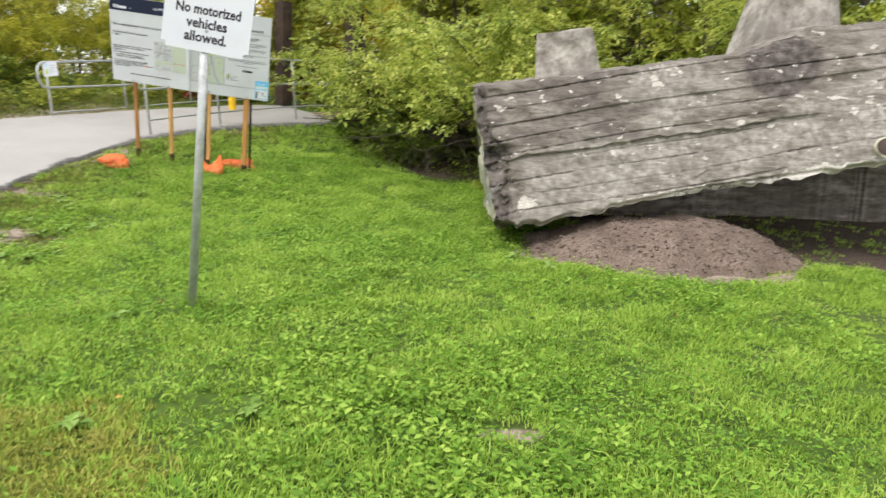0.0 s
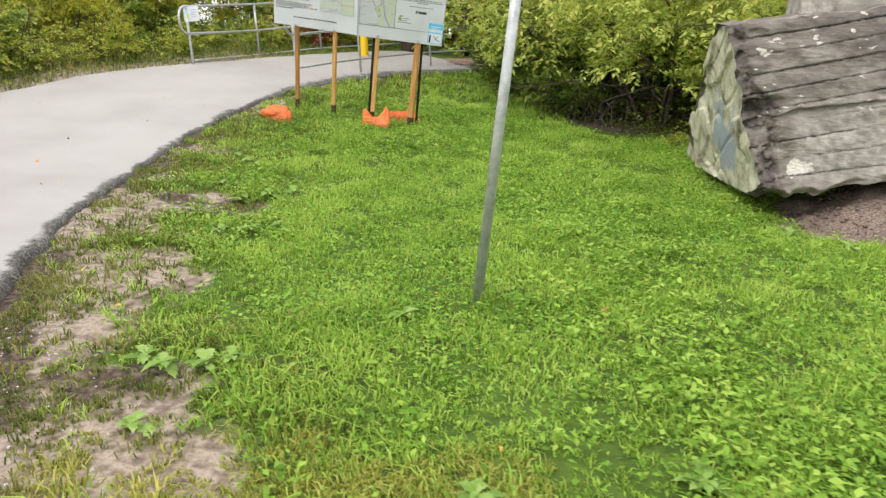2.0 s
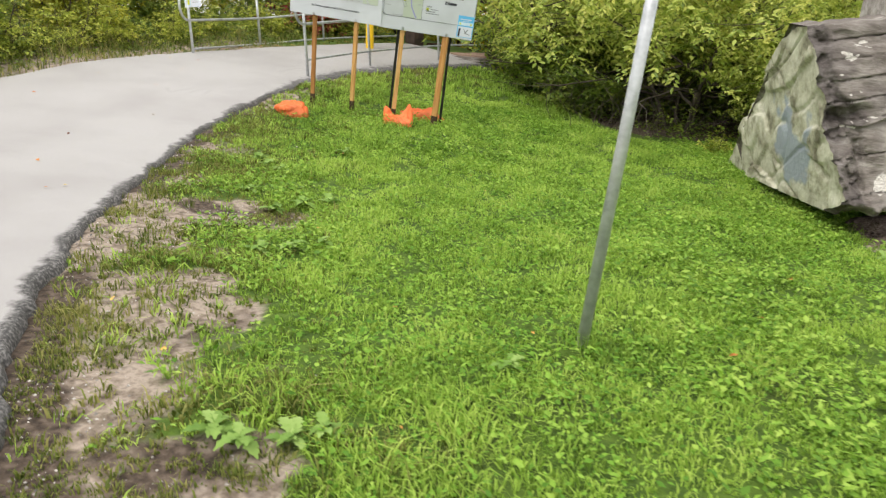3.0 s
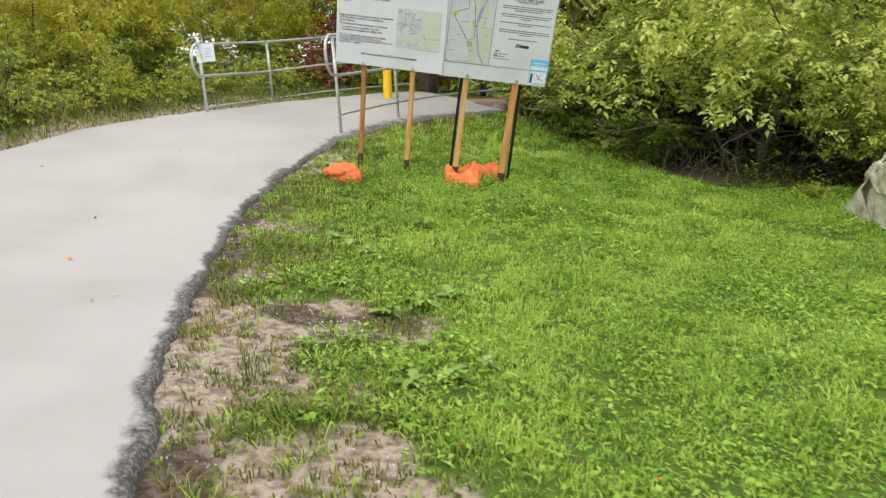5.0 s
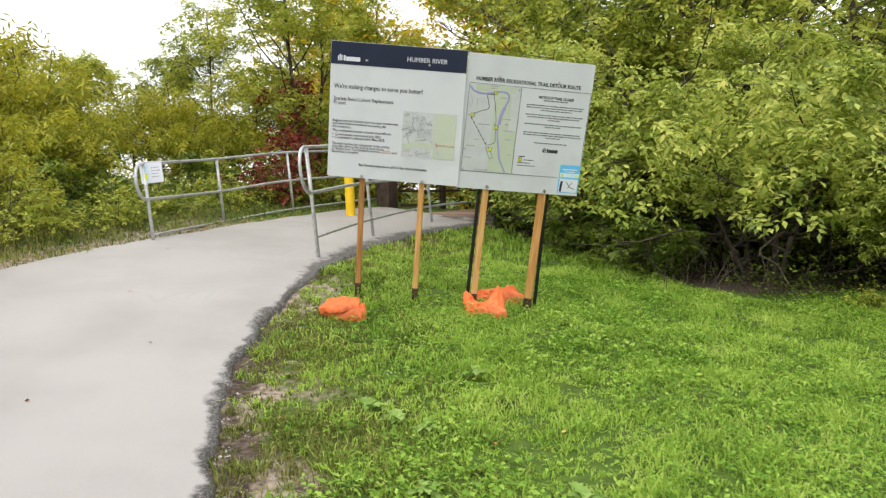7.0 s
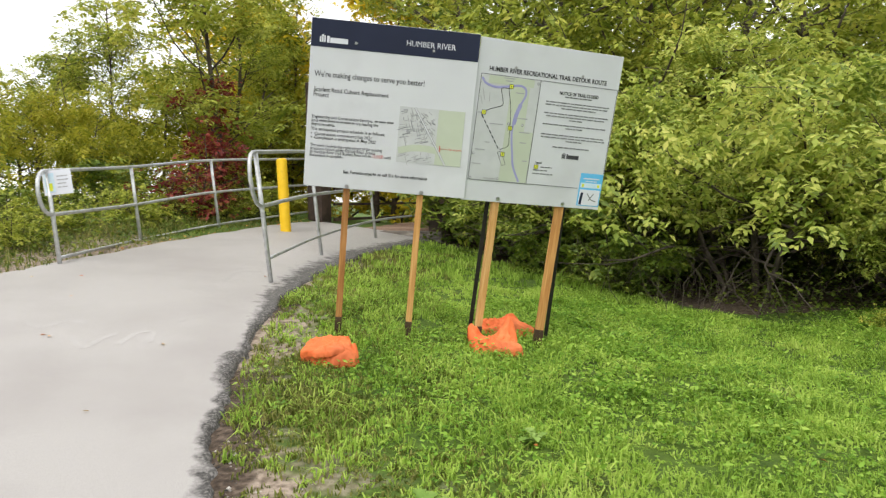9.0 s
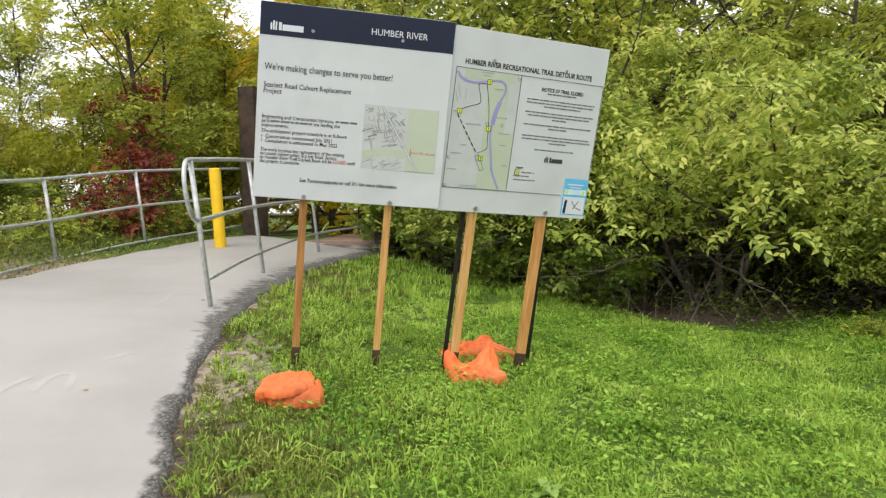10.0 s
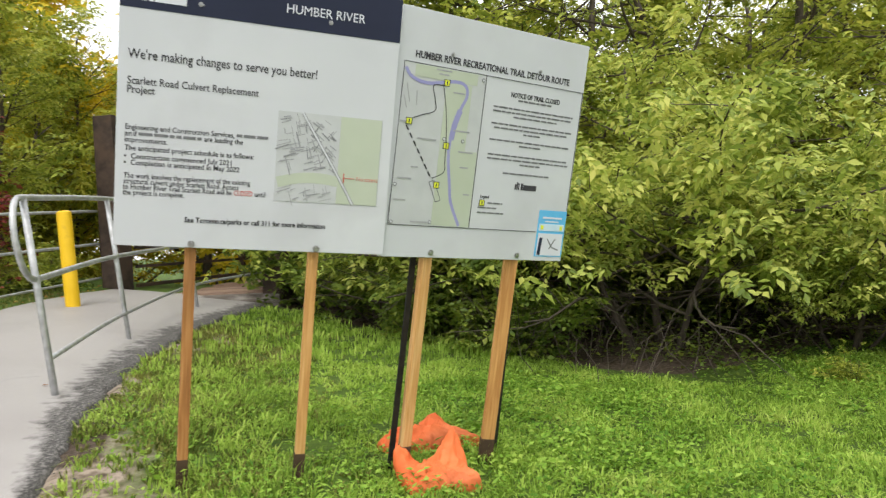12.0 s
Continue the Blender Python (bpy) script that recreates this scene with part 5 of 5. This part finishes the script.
# ---- bollard ----
boll = thing("bollard", pose(-5.36, 18.39, gz(-5.36, 18.39), 0, -2.0, 0), "yellow painted steel bollard standing on the path", "bollard")
part("post", cyl(bmesh.new(), 0.088, 0.088, 1.32, pose(0, 0, 0.61), 24), M_YELLOW, boll, smooth=False)
bm = bmesh.new()
bmesh.ops.create_uvsphere(bm, u_segments=24, v_segments=10, radius=0.088, matrix=Matrix.Translation((0, 0, 1.268)) @ Matrix.Diagonal((1, 1, 0.35, 1)))
part("domed_cap", bm, M_YELLOW, boll, smooth=True)

# ---- footbridge ----
AX, AN = Vector((0.616, 0.788, 0)), Vector((0.788, -0.616, 0))
L0 = Vector((-4.75, 20.9, 0))
DZ = float(lie(-3.7, 20.0)) + 0.03
bridge = thing("footbridge", (L0.x, L0.y, DZ), "footbridge with brown plank deck and dark weathered steel rails", "bridge")
WID, LONG = 2.75, 18.0
turn = math.degrees(math.atan2(AN.y, AN.x))
inv_l = Matrix.Rotation(radians(turn), 4, "Z")


def bridge_part(name, bm, material, label=""):
    ob = part(name, bm, material, bridge, label)
    ob.matrix_local = inv_l
    return ob


bridge_part("sill", box(bmesh.new(), WID + 0.3, 0.35, 0.4, (WID / 2, 0.0, -0.22), 0.01), M_CONCRETE, "pale concrete sill across the bridge end")
for x in (0.15, WID / 2, WID - 0.15):
    bridge_part("beam", box(bmesh.new(), 0.2, LONG, 0.35, (x, LONG / 2 + 0.2, -0.30)), M_RUSTSTEEL)
for x in (0.0, WID):
    bridge_part("end_post", box(bmesh.new(), 0.34, 0.34, 3.1, (x, 0.1, 1.40), 0.012), M_RUSTSTEEL, "tall dark brown end post")
    for k in range(1, 8):
        bridge_part("rail_post", box(bmesh.new(), 0.12, 0.12, 1.55, (x, 0.1 + k * 2.2, 0.60), 0.006), M_RUSTSTEEL)
    for z, s in ((0.18, 0.06), (0.5, 0.05), (0.82, 0.05), (1.12, 0.05), (1.36, 0.10)):
        bridge_part("side_rail", box(bmesh.new(), s, LONG - 1, s, (x + (0.08 if x == 0 else -0.08), LONG / 2, z)), M_RUSTSTEEL)

# faded chalk strokes on the asphalt
PATH_TREE = BVHTree.FromPolygons(pv.tolist(), pq.tolist())


def chalk(pts, width):
    line = smooth_line([(x, y, 0) for x, y in pts], 6)
    tan = np.gradient(line, axis=0)
    off = np.stack([-tan[:, 1], tan[:, 0], 0 * tan[:, 0]], -1)
    off *= width / 2 / (np.linalg.norm(off, axis=1)[:, None] + 1e-9)
    k = len(line)
    strip = np.concatenate([line + off, line - off])
    for p in strip:
        p[2] = PATH_TREE.ray_cast(Vector((p[0], p[1], 5)), Vector((0, 0, -1)))[0].z + 0.0015
    ob = link("chalk_mark", strip, [(i, i + 1, k + i + 1, k + i) for i in range(k - 1)], M_CHALK)
    tagged(ob, "faded white chalk stroke on the asphalt path", "chalk mark", "chalk marks on the path")


chalk([(-6.88, 11.5), (-6.74, 11.28), (-6.66, 11.5), (-6.58, 11.62)], 0.05)
chalk([(-6.52, 11.36), (-6.46, 11.62), (-6.34, 11.66), (-6.33, 11.42)], 0.05)
chalk([(-6.2, 11.93), (-6.12, 12.03), (-6.03, 12.1)], 0.05)
chalk([(-5.98, 13.66), (-5.86, 14.2), (-5.62, 14.28)], 0.05)
chalk([(-7.3, 11.9), (-7.15, 11.75), (-7.0, 11.95), (-6.85, 11.85)], 0.05)

# ---- concrete ruin ----


def slab_line(x):
    """Top and bottom edge of the fallen beam's front at x, its height along its length."""
    top = np.interp(x, [0.25, 1.0, 3.3, 3.6, 4.2, 5.1, 8.0], [1.58, 1.71, 2.10, 2.22, 2.48, 2.58, 2.85])
    low = np.interp(x, [0.25, 0.9, 2.4, 4.6, 8.0], [0.03, 0.14, 0.50, 0.92, 1.55])
    return top, low


ruin = thing("concrete_beam", (0.0, 8.0, 0.0), "huge fallen weathered concrete beam resting on an earth mound", "concrete block")
nu, nv = 260, 150
us = 0.28 + (7.6 - 0.28) * np.linspace(0, 1, nu) ** 1.25
x, w = np.meshgrid(us, np.linspace(0, 1, nv + 1))
top, low = slab_line(x)
top = top + 0.015 * waves(x, 1, 7, 61) + 0.012 * waves(x, 1, 29, 89)
low = low + 0.02 * waves(x, 2, 4, 62) + 0.022 * waves(x, 3, 15, 63) + 0.015 * waves(x, 3, 37, 88)
z = low + (top - low) * w
s = z - 0.19 * x                                               # across the boards
BW = 0.155
course = s / BW + 0.14 * waves(x, 0.3, 1.1, 75) + 0.25 * waves(0.3 * x, s, 4, 98)
row = np.floor(course)
k = course - row
step = 0.026 * (((row * 7919) % 13) / 13 - 0.5)                # each board's own depth
groove = 0.055 * np.exp(-(k / 0.05) ** 2) * np.clip(0.45 + 0.8 * waves(x, row * 3.1, 1.6, 64), 0.03, 1.2)
ledge = 0.06 * ss(-0.008, 0.008, s - 0.70 - 0.03 * waves(x, 0, 3, 65) - 0.012 * waves(x, 0, 14, 66)) * ss(4.6, 3.4, x)
flakes = ss(0.55, 0.75, waves(x * 1.0, z * 2.2, 3.4, 76) * 0.6 + 0.4 * waves(x, z * 2, 11, 77))
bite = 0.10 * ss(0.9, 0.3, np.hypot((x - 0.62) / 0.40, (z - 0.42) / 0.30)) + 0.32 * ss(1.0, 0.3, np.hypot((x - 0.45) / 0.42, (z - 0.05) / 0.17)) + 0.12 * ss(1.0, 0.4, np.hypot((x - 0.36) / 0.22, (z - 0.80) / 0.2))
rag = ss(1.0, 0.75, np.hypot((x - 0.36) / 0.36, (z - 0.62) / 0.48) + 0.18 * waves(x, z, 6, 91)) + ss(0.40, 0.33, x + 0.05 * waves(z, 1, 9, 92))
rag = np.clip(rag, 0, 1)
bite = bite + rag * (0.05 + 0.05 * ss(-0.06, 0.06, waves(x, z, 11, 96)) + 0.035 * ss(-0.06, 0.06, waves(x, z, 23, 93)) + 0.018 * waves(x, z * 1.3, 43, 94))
under = 0.13 * ss(0.05, 0.0, w) * np.clip(0.6 + 0.8 * waves(x, 5, 5, 68), 0, 2)
crack = 0.05 * np.exp(-((s - 0.08 - 0.05 * waves(x, 4, 3, 78)) / 0.014) ** 2) * ss(2.3, 2.6, x) * ss(4.4, 3.9, x)
y = 7.95 + (z - 0.5) * 0.54 + groove + step + bite - ledge + under + crack + 0.018 * flakes + 0.012 * waves(x, z * 3, 6, 69) + 0.010 * waves(x, z * 1.5, 17, 79) + 0.007 * waves(x, z, 41, 87) + 0.02 * ss(0.97, 1.0, w)
near_end = ss(0.9, 0.28, x)
xx = x - 0.04 * w * near_end + 0.30 * (1 - w) * near_end + (0.012 * waves(z * 3, 2, 4, 70) + 0.012 * waves(z, 2, 25, 74)) * ss(0.6, 0.28, x)
fv = np.stack([xx, y - 8.0, z], -1).reshape(-1, 3)
spots = ss(0.5, 0.85, waves(x * 1.6, z * 5, 7, 66) * 0.6 + 0.6 * waves(x * 2, z * 6, 13, 67))
fc = spots * (0.36 + 0.36 * ss(0.45, 0.75, s)) + 0.75 * ss(0.95, 0.45, np.hypot((x - 0.84) / 0.24, (z - 0.38) / 0.15) + 0.25 * waves(x, z, 12, 80)) + (0.40 + 0.2 * waves(x, 2, 3, 95)) * ss(0.09, 0.03, w) * ss(1.3, 1.8, x) + 0.22 * ss(0.75, 0.4, w) * ss(1.4, 2.2, x) + 0.42 * ss(1.7, 2.2, x) * ss(3.4, 2.9, x) * ss(0.78, 0.92, w) + 0.3 * ss(4.4, 4.8, x) * ss(0.3, 0.6, w) * ss(0.95, 0.7, w)
# dark blotch, upper band and ragged end; shade painted into the deep bites
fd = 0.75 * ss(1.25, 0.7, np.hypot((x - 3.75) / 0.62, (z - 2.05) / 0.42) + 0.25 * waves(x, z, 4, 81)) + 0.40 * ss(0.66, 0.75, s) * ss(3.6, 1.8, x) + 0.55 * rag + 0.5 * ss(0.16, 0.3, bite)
fp = 0.62 * ss(0.62, 0.35, w + 0.12 * waves(x, z, 2.5, 97)) * ss(0.5, 1.0, x) + 0.6 * ss(1.1, 0.5, np.hypot((x - 2.5) / 0.8, (w - 0.8) / 0.3)) + 0.25 * ss(4.3, 4.8, x) + 0.2 * waves(x * 1.5, z * 2.5, 5, 99)
fc, fd = np.clip(fc, 0, 1).ravel(), np.clip(fd, 0, 1).ravel()
fi = np.arange(len(fv)).reshape(nv + 1, nu)
fq = np.stack([fi[:-1, :-1], fi[:-1, 1:], fi[1:, 1:], fi[1:, :-1]], -1).reshape(-1, 4)
fast("front_face", fv, fq, M_CONCRETE, ruin, "board-marked grey concrete face, chipped and stained", attribute=("chip", fc))
at_pale = ruin.children[0].data.attributes.new("pale", "FLOAT", "POINT")
at_pale.data.foreach_set("value", np.clip(fp, 0, 1).ravel().astype(np.float32))
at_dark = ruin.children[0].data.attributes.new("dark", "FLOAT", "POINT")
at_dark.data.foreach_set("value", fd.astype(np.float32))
# top, back and underside, closed to the front face
front_top, front_low = [fv[i] for i in fi[-1]], [fv[i] for i in fi[0]]
bv, nb = [], nu
for p, q in zip(front_top, front_low):
    bv += [p, (p[0], p[1] + 0.42, p[2] + 0.03), (p[0] + 0.25, p[1] + 2.15, q[2] + 0.25), (q[0] + 0.2, p[1] + 2.1, -0.35), (q[0] + 0.1, p[1] + 2.0, q[2] - 0.08), q]
bf = []
for i in range(nb - 1):
    a = i * 6
    bf += [(a + k, a + 6 + k, a + 7 + k, a + 1 + k) for k in range(5)]
bf.append(tuple((nb - 1) * 6 + k for k in range(6)))
link("back", bv, bf, M_CONCRETE, ruin)
# the broken end, pale with lichen
rowsn, colsn = 90, 124
w = np.linspace(0, 1, rowsn + 1)[:, None]
t = np.linspace(0, 1, colsn + 1)[None]
p = fv[[fi[int(round(q * nv)), 0] for q in w[:, 0]]]
px, py, pz = (p[:, k][:, None] for k in range(3))
calm = np.minimum(1, 8 * t)
px = px * (1 - calm) + np.polyval(np.polyfit(w[:, 0], px[:, 0], 2), w) * calm
py = py * (1 - calm) + np.polyval(np.polyfit(w[:, 0], py[:, 0], 2), w) * calm
y = py + (3.15 * (1 - w) ** 0.8 + 0.30) * t
seam = np.exp(-(waves(y * 1.2, pz * 1.6 + 0.8 * y, 1.5, 72) / 0.03) ** 2) + np.exp(-(waves(y, pz * 1.3, 2.6, 71) / 0.03) ** 2)
rough = 0.025 * np.clip(seam, 0, 1) + 0.035 * ss(-0.02, 0.02, waves(y * 0.6, pz * 1.1, 2.6, 71)) + 0.03 * ss(0.28, 0.32, waves(y * 0.5, pz * 0.9 + 0.3 * y, 4.0, 90)) + 0.003 * waves(y * 0.5, pz, 12, 73)
ev = np.stack([px + rough * np.minimum(1, t * 8) - 0.04 * np.sin(t * 3.1) * (1 - w), y, pz - 0.12 * t * (1 - w)], -1).reshape(-1, 3)
ei = np.arange(len(ev)).reshape(rowsn + 1, colsn + 1)
eq = np.stack([ei[:-1, :-1], ei[1:, :-1], ei[1:, 1:], ei[:-1, 1:]], -1).reshape(-1, 4)
fast("broken_end", ev, eq, M_CONCRETE_PALE, ruin, "pale lichen-covered broken end")


def block(name, at, bottom, top, height, label, turn=0, lean=0.0, seed=1):
    """A chipped concrete stump that narrows upwards."""
    x, y, z = at
    root = thing(name, pose(x, y, z, 0, lean, turn), label, "concrete block")
    bm = bmesh.new()
    bmesh.ops.create_cube(bm, size=1.0)
    bmesh.ops.bevel(bm, geom=bm.edges[:], offset=0.012, segments=1, affect="EDGES")
    bmesh.ops.subdivide_edges(bm, edges=bm.edges[:], cuts=5, use_grid_fill=True)
    for v in bm.verts:
        w = v.co.z + 0.5
        sx, sy = bottom[0] + (top[0] - bottom[0]) * w, bottom[1] + (top[1] - bottom[1]) * w
        q = Vector((v.co.x * sx, v.co.y * sy, w * height))
        v.co = q + 0.014 * noise.noise_vector(q * 3 + Vector((seed, 0, 0))) + 0.010 * noise.noise_vector(q * 11 + Vector((0, seed, 0)))
    part("stump", bm, M_CONCRETE_GREY, root, "pale rough concrete")
    return root


block("concrete_stump", (1.42, 9.1, 1.55), (0.82, 0.7), (0.62, 0.55), 0.74, "small pale concrete stump standing on the fallen beam", turn=-6, lean=-9, seed=3)
block("concrete_stump", (4.45, 10.4, 1.3), (1.55, 1.1), (0.45, 0.7), 2.6, "tapered concrete pier rising behind the fallen beam", turn=5, lean=2, seed=5)

# oval plate fixed to the beam's face
bm = cyl(bmesh.new(), 0.21, 0.20, 0.025, Matrix.Diagonal((1, 0.62, 1, 1)), 40)
oval = thing("plaque", pose(4.86, 8.10, 1.16, 62, 0, 0), "oval dark bronze plaque on the concrete beam", "plaque")
part("plate", bm, M_RUSTSTEEL, oval, smooth=False)
part("rim", cyl(bmesh.new(), 0.228, 0.222, 0.014, Matrix.Diagonal((1, 0.65, 1, 1)), 40), M_CONCRETE_PALE, oval)

# earth mound under the beam
mound = thing("earth_mound", (2.35, 8.15, -0.2), "bare reddish earth mound under the concrete beam", "mound")
k = 70
u, v = np.meshgrid(np.linspace(-1, 1, k + 1), np.linspace(-1, 1, k + 1))
r = np.hypot(u, v)
x, y = 1.75 * u, 1.05 * v
r = r * (1 + 0.08 * waves(x, y, 2.2, 85) + 0.05 * waves(x, y, 6, 86))
h = 0.45 * np.maximum(0, 1 - r ** 2.6) * (1 + 0.25 * u) + 0.035 * waves(x, y, 4, 81) + 0.028 * waves(x, y, 13, 82) + 0.008 * waves(x, y, 31, 83) - 0.04 * r
mv = np.stack([x, y, h], -1).reshape(-1, 3)
mi = np.arange(len(mv)).reshape(k + 1, k + 1)
mq = np.stack([mi[:-1, :-1], mi[:-1, 1:], mi[1:, 1:], mi[1:, :-1]], -1).reshape(-1, 4)
fast("earth", mv, mq, M_DIRT, mound, smooth=True)
near = mv[(mv[:, 2] > 0.05) & (mv[:, 1] < 0.2)]

# ---- small things on the ground ----


def crumbs(name, P, size, material, label, seed):
    """Small stones, each a squashed octahedron."""
    rs = np.random.RandomState(seed)
    n = len(P)
    s = size * rs.uniform(0.4, 1.6, (n, 1)) ** 1.5
    base = np.array([(1, 0, 0), (0, 1, 0), (-1, 0, 0), (0, -1, 0), (0, 0, 0.7), (0, 0, -0.7)], float)
    v = (P[:, None, :] + (base[None] * (1 + rs.uniform(-0.35, 0.35, (n, 6, 1)))) * s[:, None, :]).reshape(-1, 3)
    i = np.arange(n)[:, None] * 6
    f = np.concatenate([i + t for t in ([0, 1, 4], [1, 2, 4], [2, 3, 4], [3, 0, 4], [1, 0, 5], [2, 1, 5], [3, 2, 5], [0, 3, 5])])
    return tagged(fast(name, v, f, material), label, "stones", kind="stuff")


crumbs("gravel", scatter(26000, -6.2, -3.0, 2.5, 10.5, lambda x, y: off_path(x, y) * bare(x, y) ** 2, 201), 0.0075, M_STONE, "small pale stones in the bare soil", 202)
crumbs("tar_crumbs", scatter(9000, -6.3, -2.5, 2.5, 13.5, lambda x, y: ss(0.24, 0.02, np.abs(x - edge_x(y) - 0.06)), 203), 0.009, M_TAR, "dark crumbs along the broken path edge", 204)
rs = np.random.RandomState(205)
crumbs("clods", near[rs.randint(0, len(near), 1500)] + [2.35, 8.15, -0.2] + rs.uniform(-0.02, 0.02, (1500, 3)) * [1, 1, 0.3], 0.013, M_DIRT, "small brown clods and stones on the mound", 206)
LQ = near[rs.randint(0, len(near), 160)] + [2.35, 8.15, -0.185]
v, f = leaves_data(LQ, rs.normal(0, 1, (160, 3)) * [1, 1, 0.15], rs.normal(0, 0.2, (160, 3)) + [0, 0, 1], rs.uniform(0.03, 0.06, 160), rs.uniform(0.02, 0.04, 160), 0.15)
tagged(fast("fallen_leaves", v, f, M_BARK), "dead brown leaves lying on the earth mound", "leaves", kind="stuff")


def rosette(at, r, count, seed, label, material=None):
    """A low weed: a ring of long folded leaves."""
    x, y = at
    root = thing("weed", (x, y, gz(x, y)), label, "weed", "weeds in the lawn")
    rs = np.random.RandomState(seed)
    for k in range(count):
        a = k * 2.4 + rs.uniform(-0.3, 0.3)
        L = r * rs.uniform(0.4, 1.25)
        v, f = [], []
        for i in range(10):
            t = i / 9
            w = L * 0.2 * math.sin(math.pi * min(1, t * 0.9 + 0.08)) * (1 + (0.4 if i % 2 else -0.25)) + 0.002
            h = 0.02 + L * ((0.5 + 0.25 * math.sin(k * 3.3)) * t - 0.5 * t * t) + 0.012 * (k % 4)
            c = np.array([math.cos(a), math.sin(a)]) * L * t
            p = np.array([-math.sin(a), math.cos(a)]) * w
            v += [(*(c + p), h + w * 0.25), (*c, h), (*(c - p), h + w * 0.25)]
        for i in range(9):
            b = i * 3
            f += [(b, b + 1, b + 4, b + 3), (b + 1, b + 2, b + 5, b + 4)]
        link("leaf", v, f, material or M_WEED, root, smooth=True)
    return root


WEEDS = [(-3.89, 7.43, 0.13, 10), (-4.1, 7.3, 0.11, 10), (-3.72, 7.62, 0.12, 10), (-4.57, 8.65, 0.128, 11), (-4.75, 8.85, 0.12, 10), (-4.4, 8.5, 0.10, 9), (-3.3, 4.02, 0.095, 13), (-3.18, 3.95, 0.085, 12), (-3.0, 3.98, 0.09, 12), (-2.9, 4.05, 0.075, 11), (-3.66, 6.36, 0.10, 10),
         (-3.5, 6.5, 0.093, 9), (-3.85, 6.2, 0.09, 9), (-3.05, 3.45, 0.10, 9), (-1.7, 3.2, 0.10, 10), (-2.2, 4.8, 0.08, 9), (-4.0, 9.6, 0.10, 9), (-0.9, 3.4, 0.09, 9), (0.7, 7.35, 0.111, 10), (1.05, 7.0, 0.093, 9), (-4.45, 7.75, 0.09, 9)]
for k, (x, y, r, c) in enumerate(WEEDS):
    rosette((x, y), 1.05 * r, c + 4, 300 + k, "broad-leaved green weed flat in the lawn")

# fallen leaves
FP = scatter(420, -6.0, 3.0, 2.0, 11.0, lambda x, y: 0.12 + 0 * x, 401)
FQ = scatter(2600, -9.2, -4.6, 13.0, 21.0, lambda x, y: ss(0.35, 0.02, np.abs(x - left_x(y) + 0.05)) * ss(14.5, 17, y), 402)
FR = scatter(1200, -9.0, -5.0, 6.0, 14.5, lambda x, y: 0.022 + 0 * x, 403)
FP = np.concatenate([FP, FQ, FR])
FP[:, 2] = np.where((FP[:, 0] < edge_x(FP[:, 1])) & (FP[:, 0] > left_x(FP[:, 1])), lie(FP[:, 0], FP[:, 1]) + 0.036, FP[:, 2] + 0.04)
rs = np.random.RandomState(404)
n = len(FP)
az = rs.uniform(0, 6.283, n)
v, f = leaves_data(FP, np.stack([np.cos(az), np.sin(az), rs.normal(0, 0.12, n)], -1), rs.normal(0, 0.2, (n, 3)) + [0, 0, 1], rs.uniform(0.025, 0.06, n), rs.uniform(0.018, 0.038, n), 0.15)
tagged(fast("fallen_leaves", v, f, M_LITTER), "scattered orange and brown fallen leaves", "leaves", kind="stuff")

# ---- bridge planks ----
plank = None
for k in range(int(LONG / 0.16)):
    if plank is None:
        plank = part("plank", box(bmesh.new(), WID - 0.25, 0.148, 0.05, (0, 0, 0), 0.004), M_DECK, bridge)
        ob = plank
    else:
        ob = new("plank", plank.data)
        ob.parent = bridge
    ob.matrix_local = inv_l @ Matrix.Translation((WID / 2, 0.27 + k * 0.16, 0.003 * math.sin(k * 5.1)))
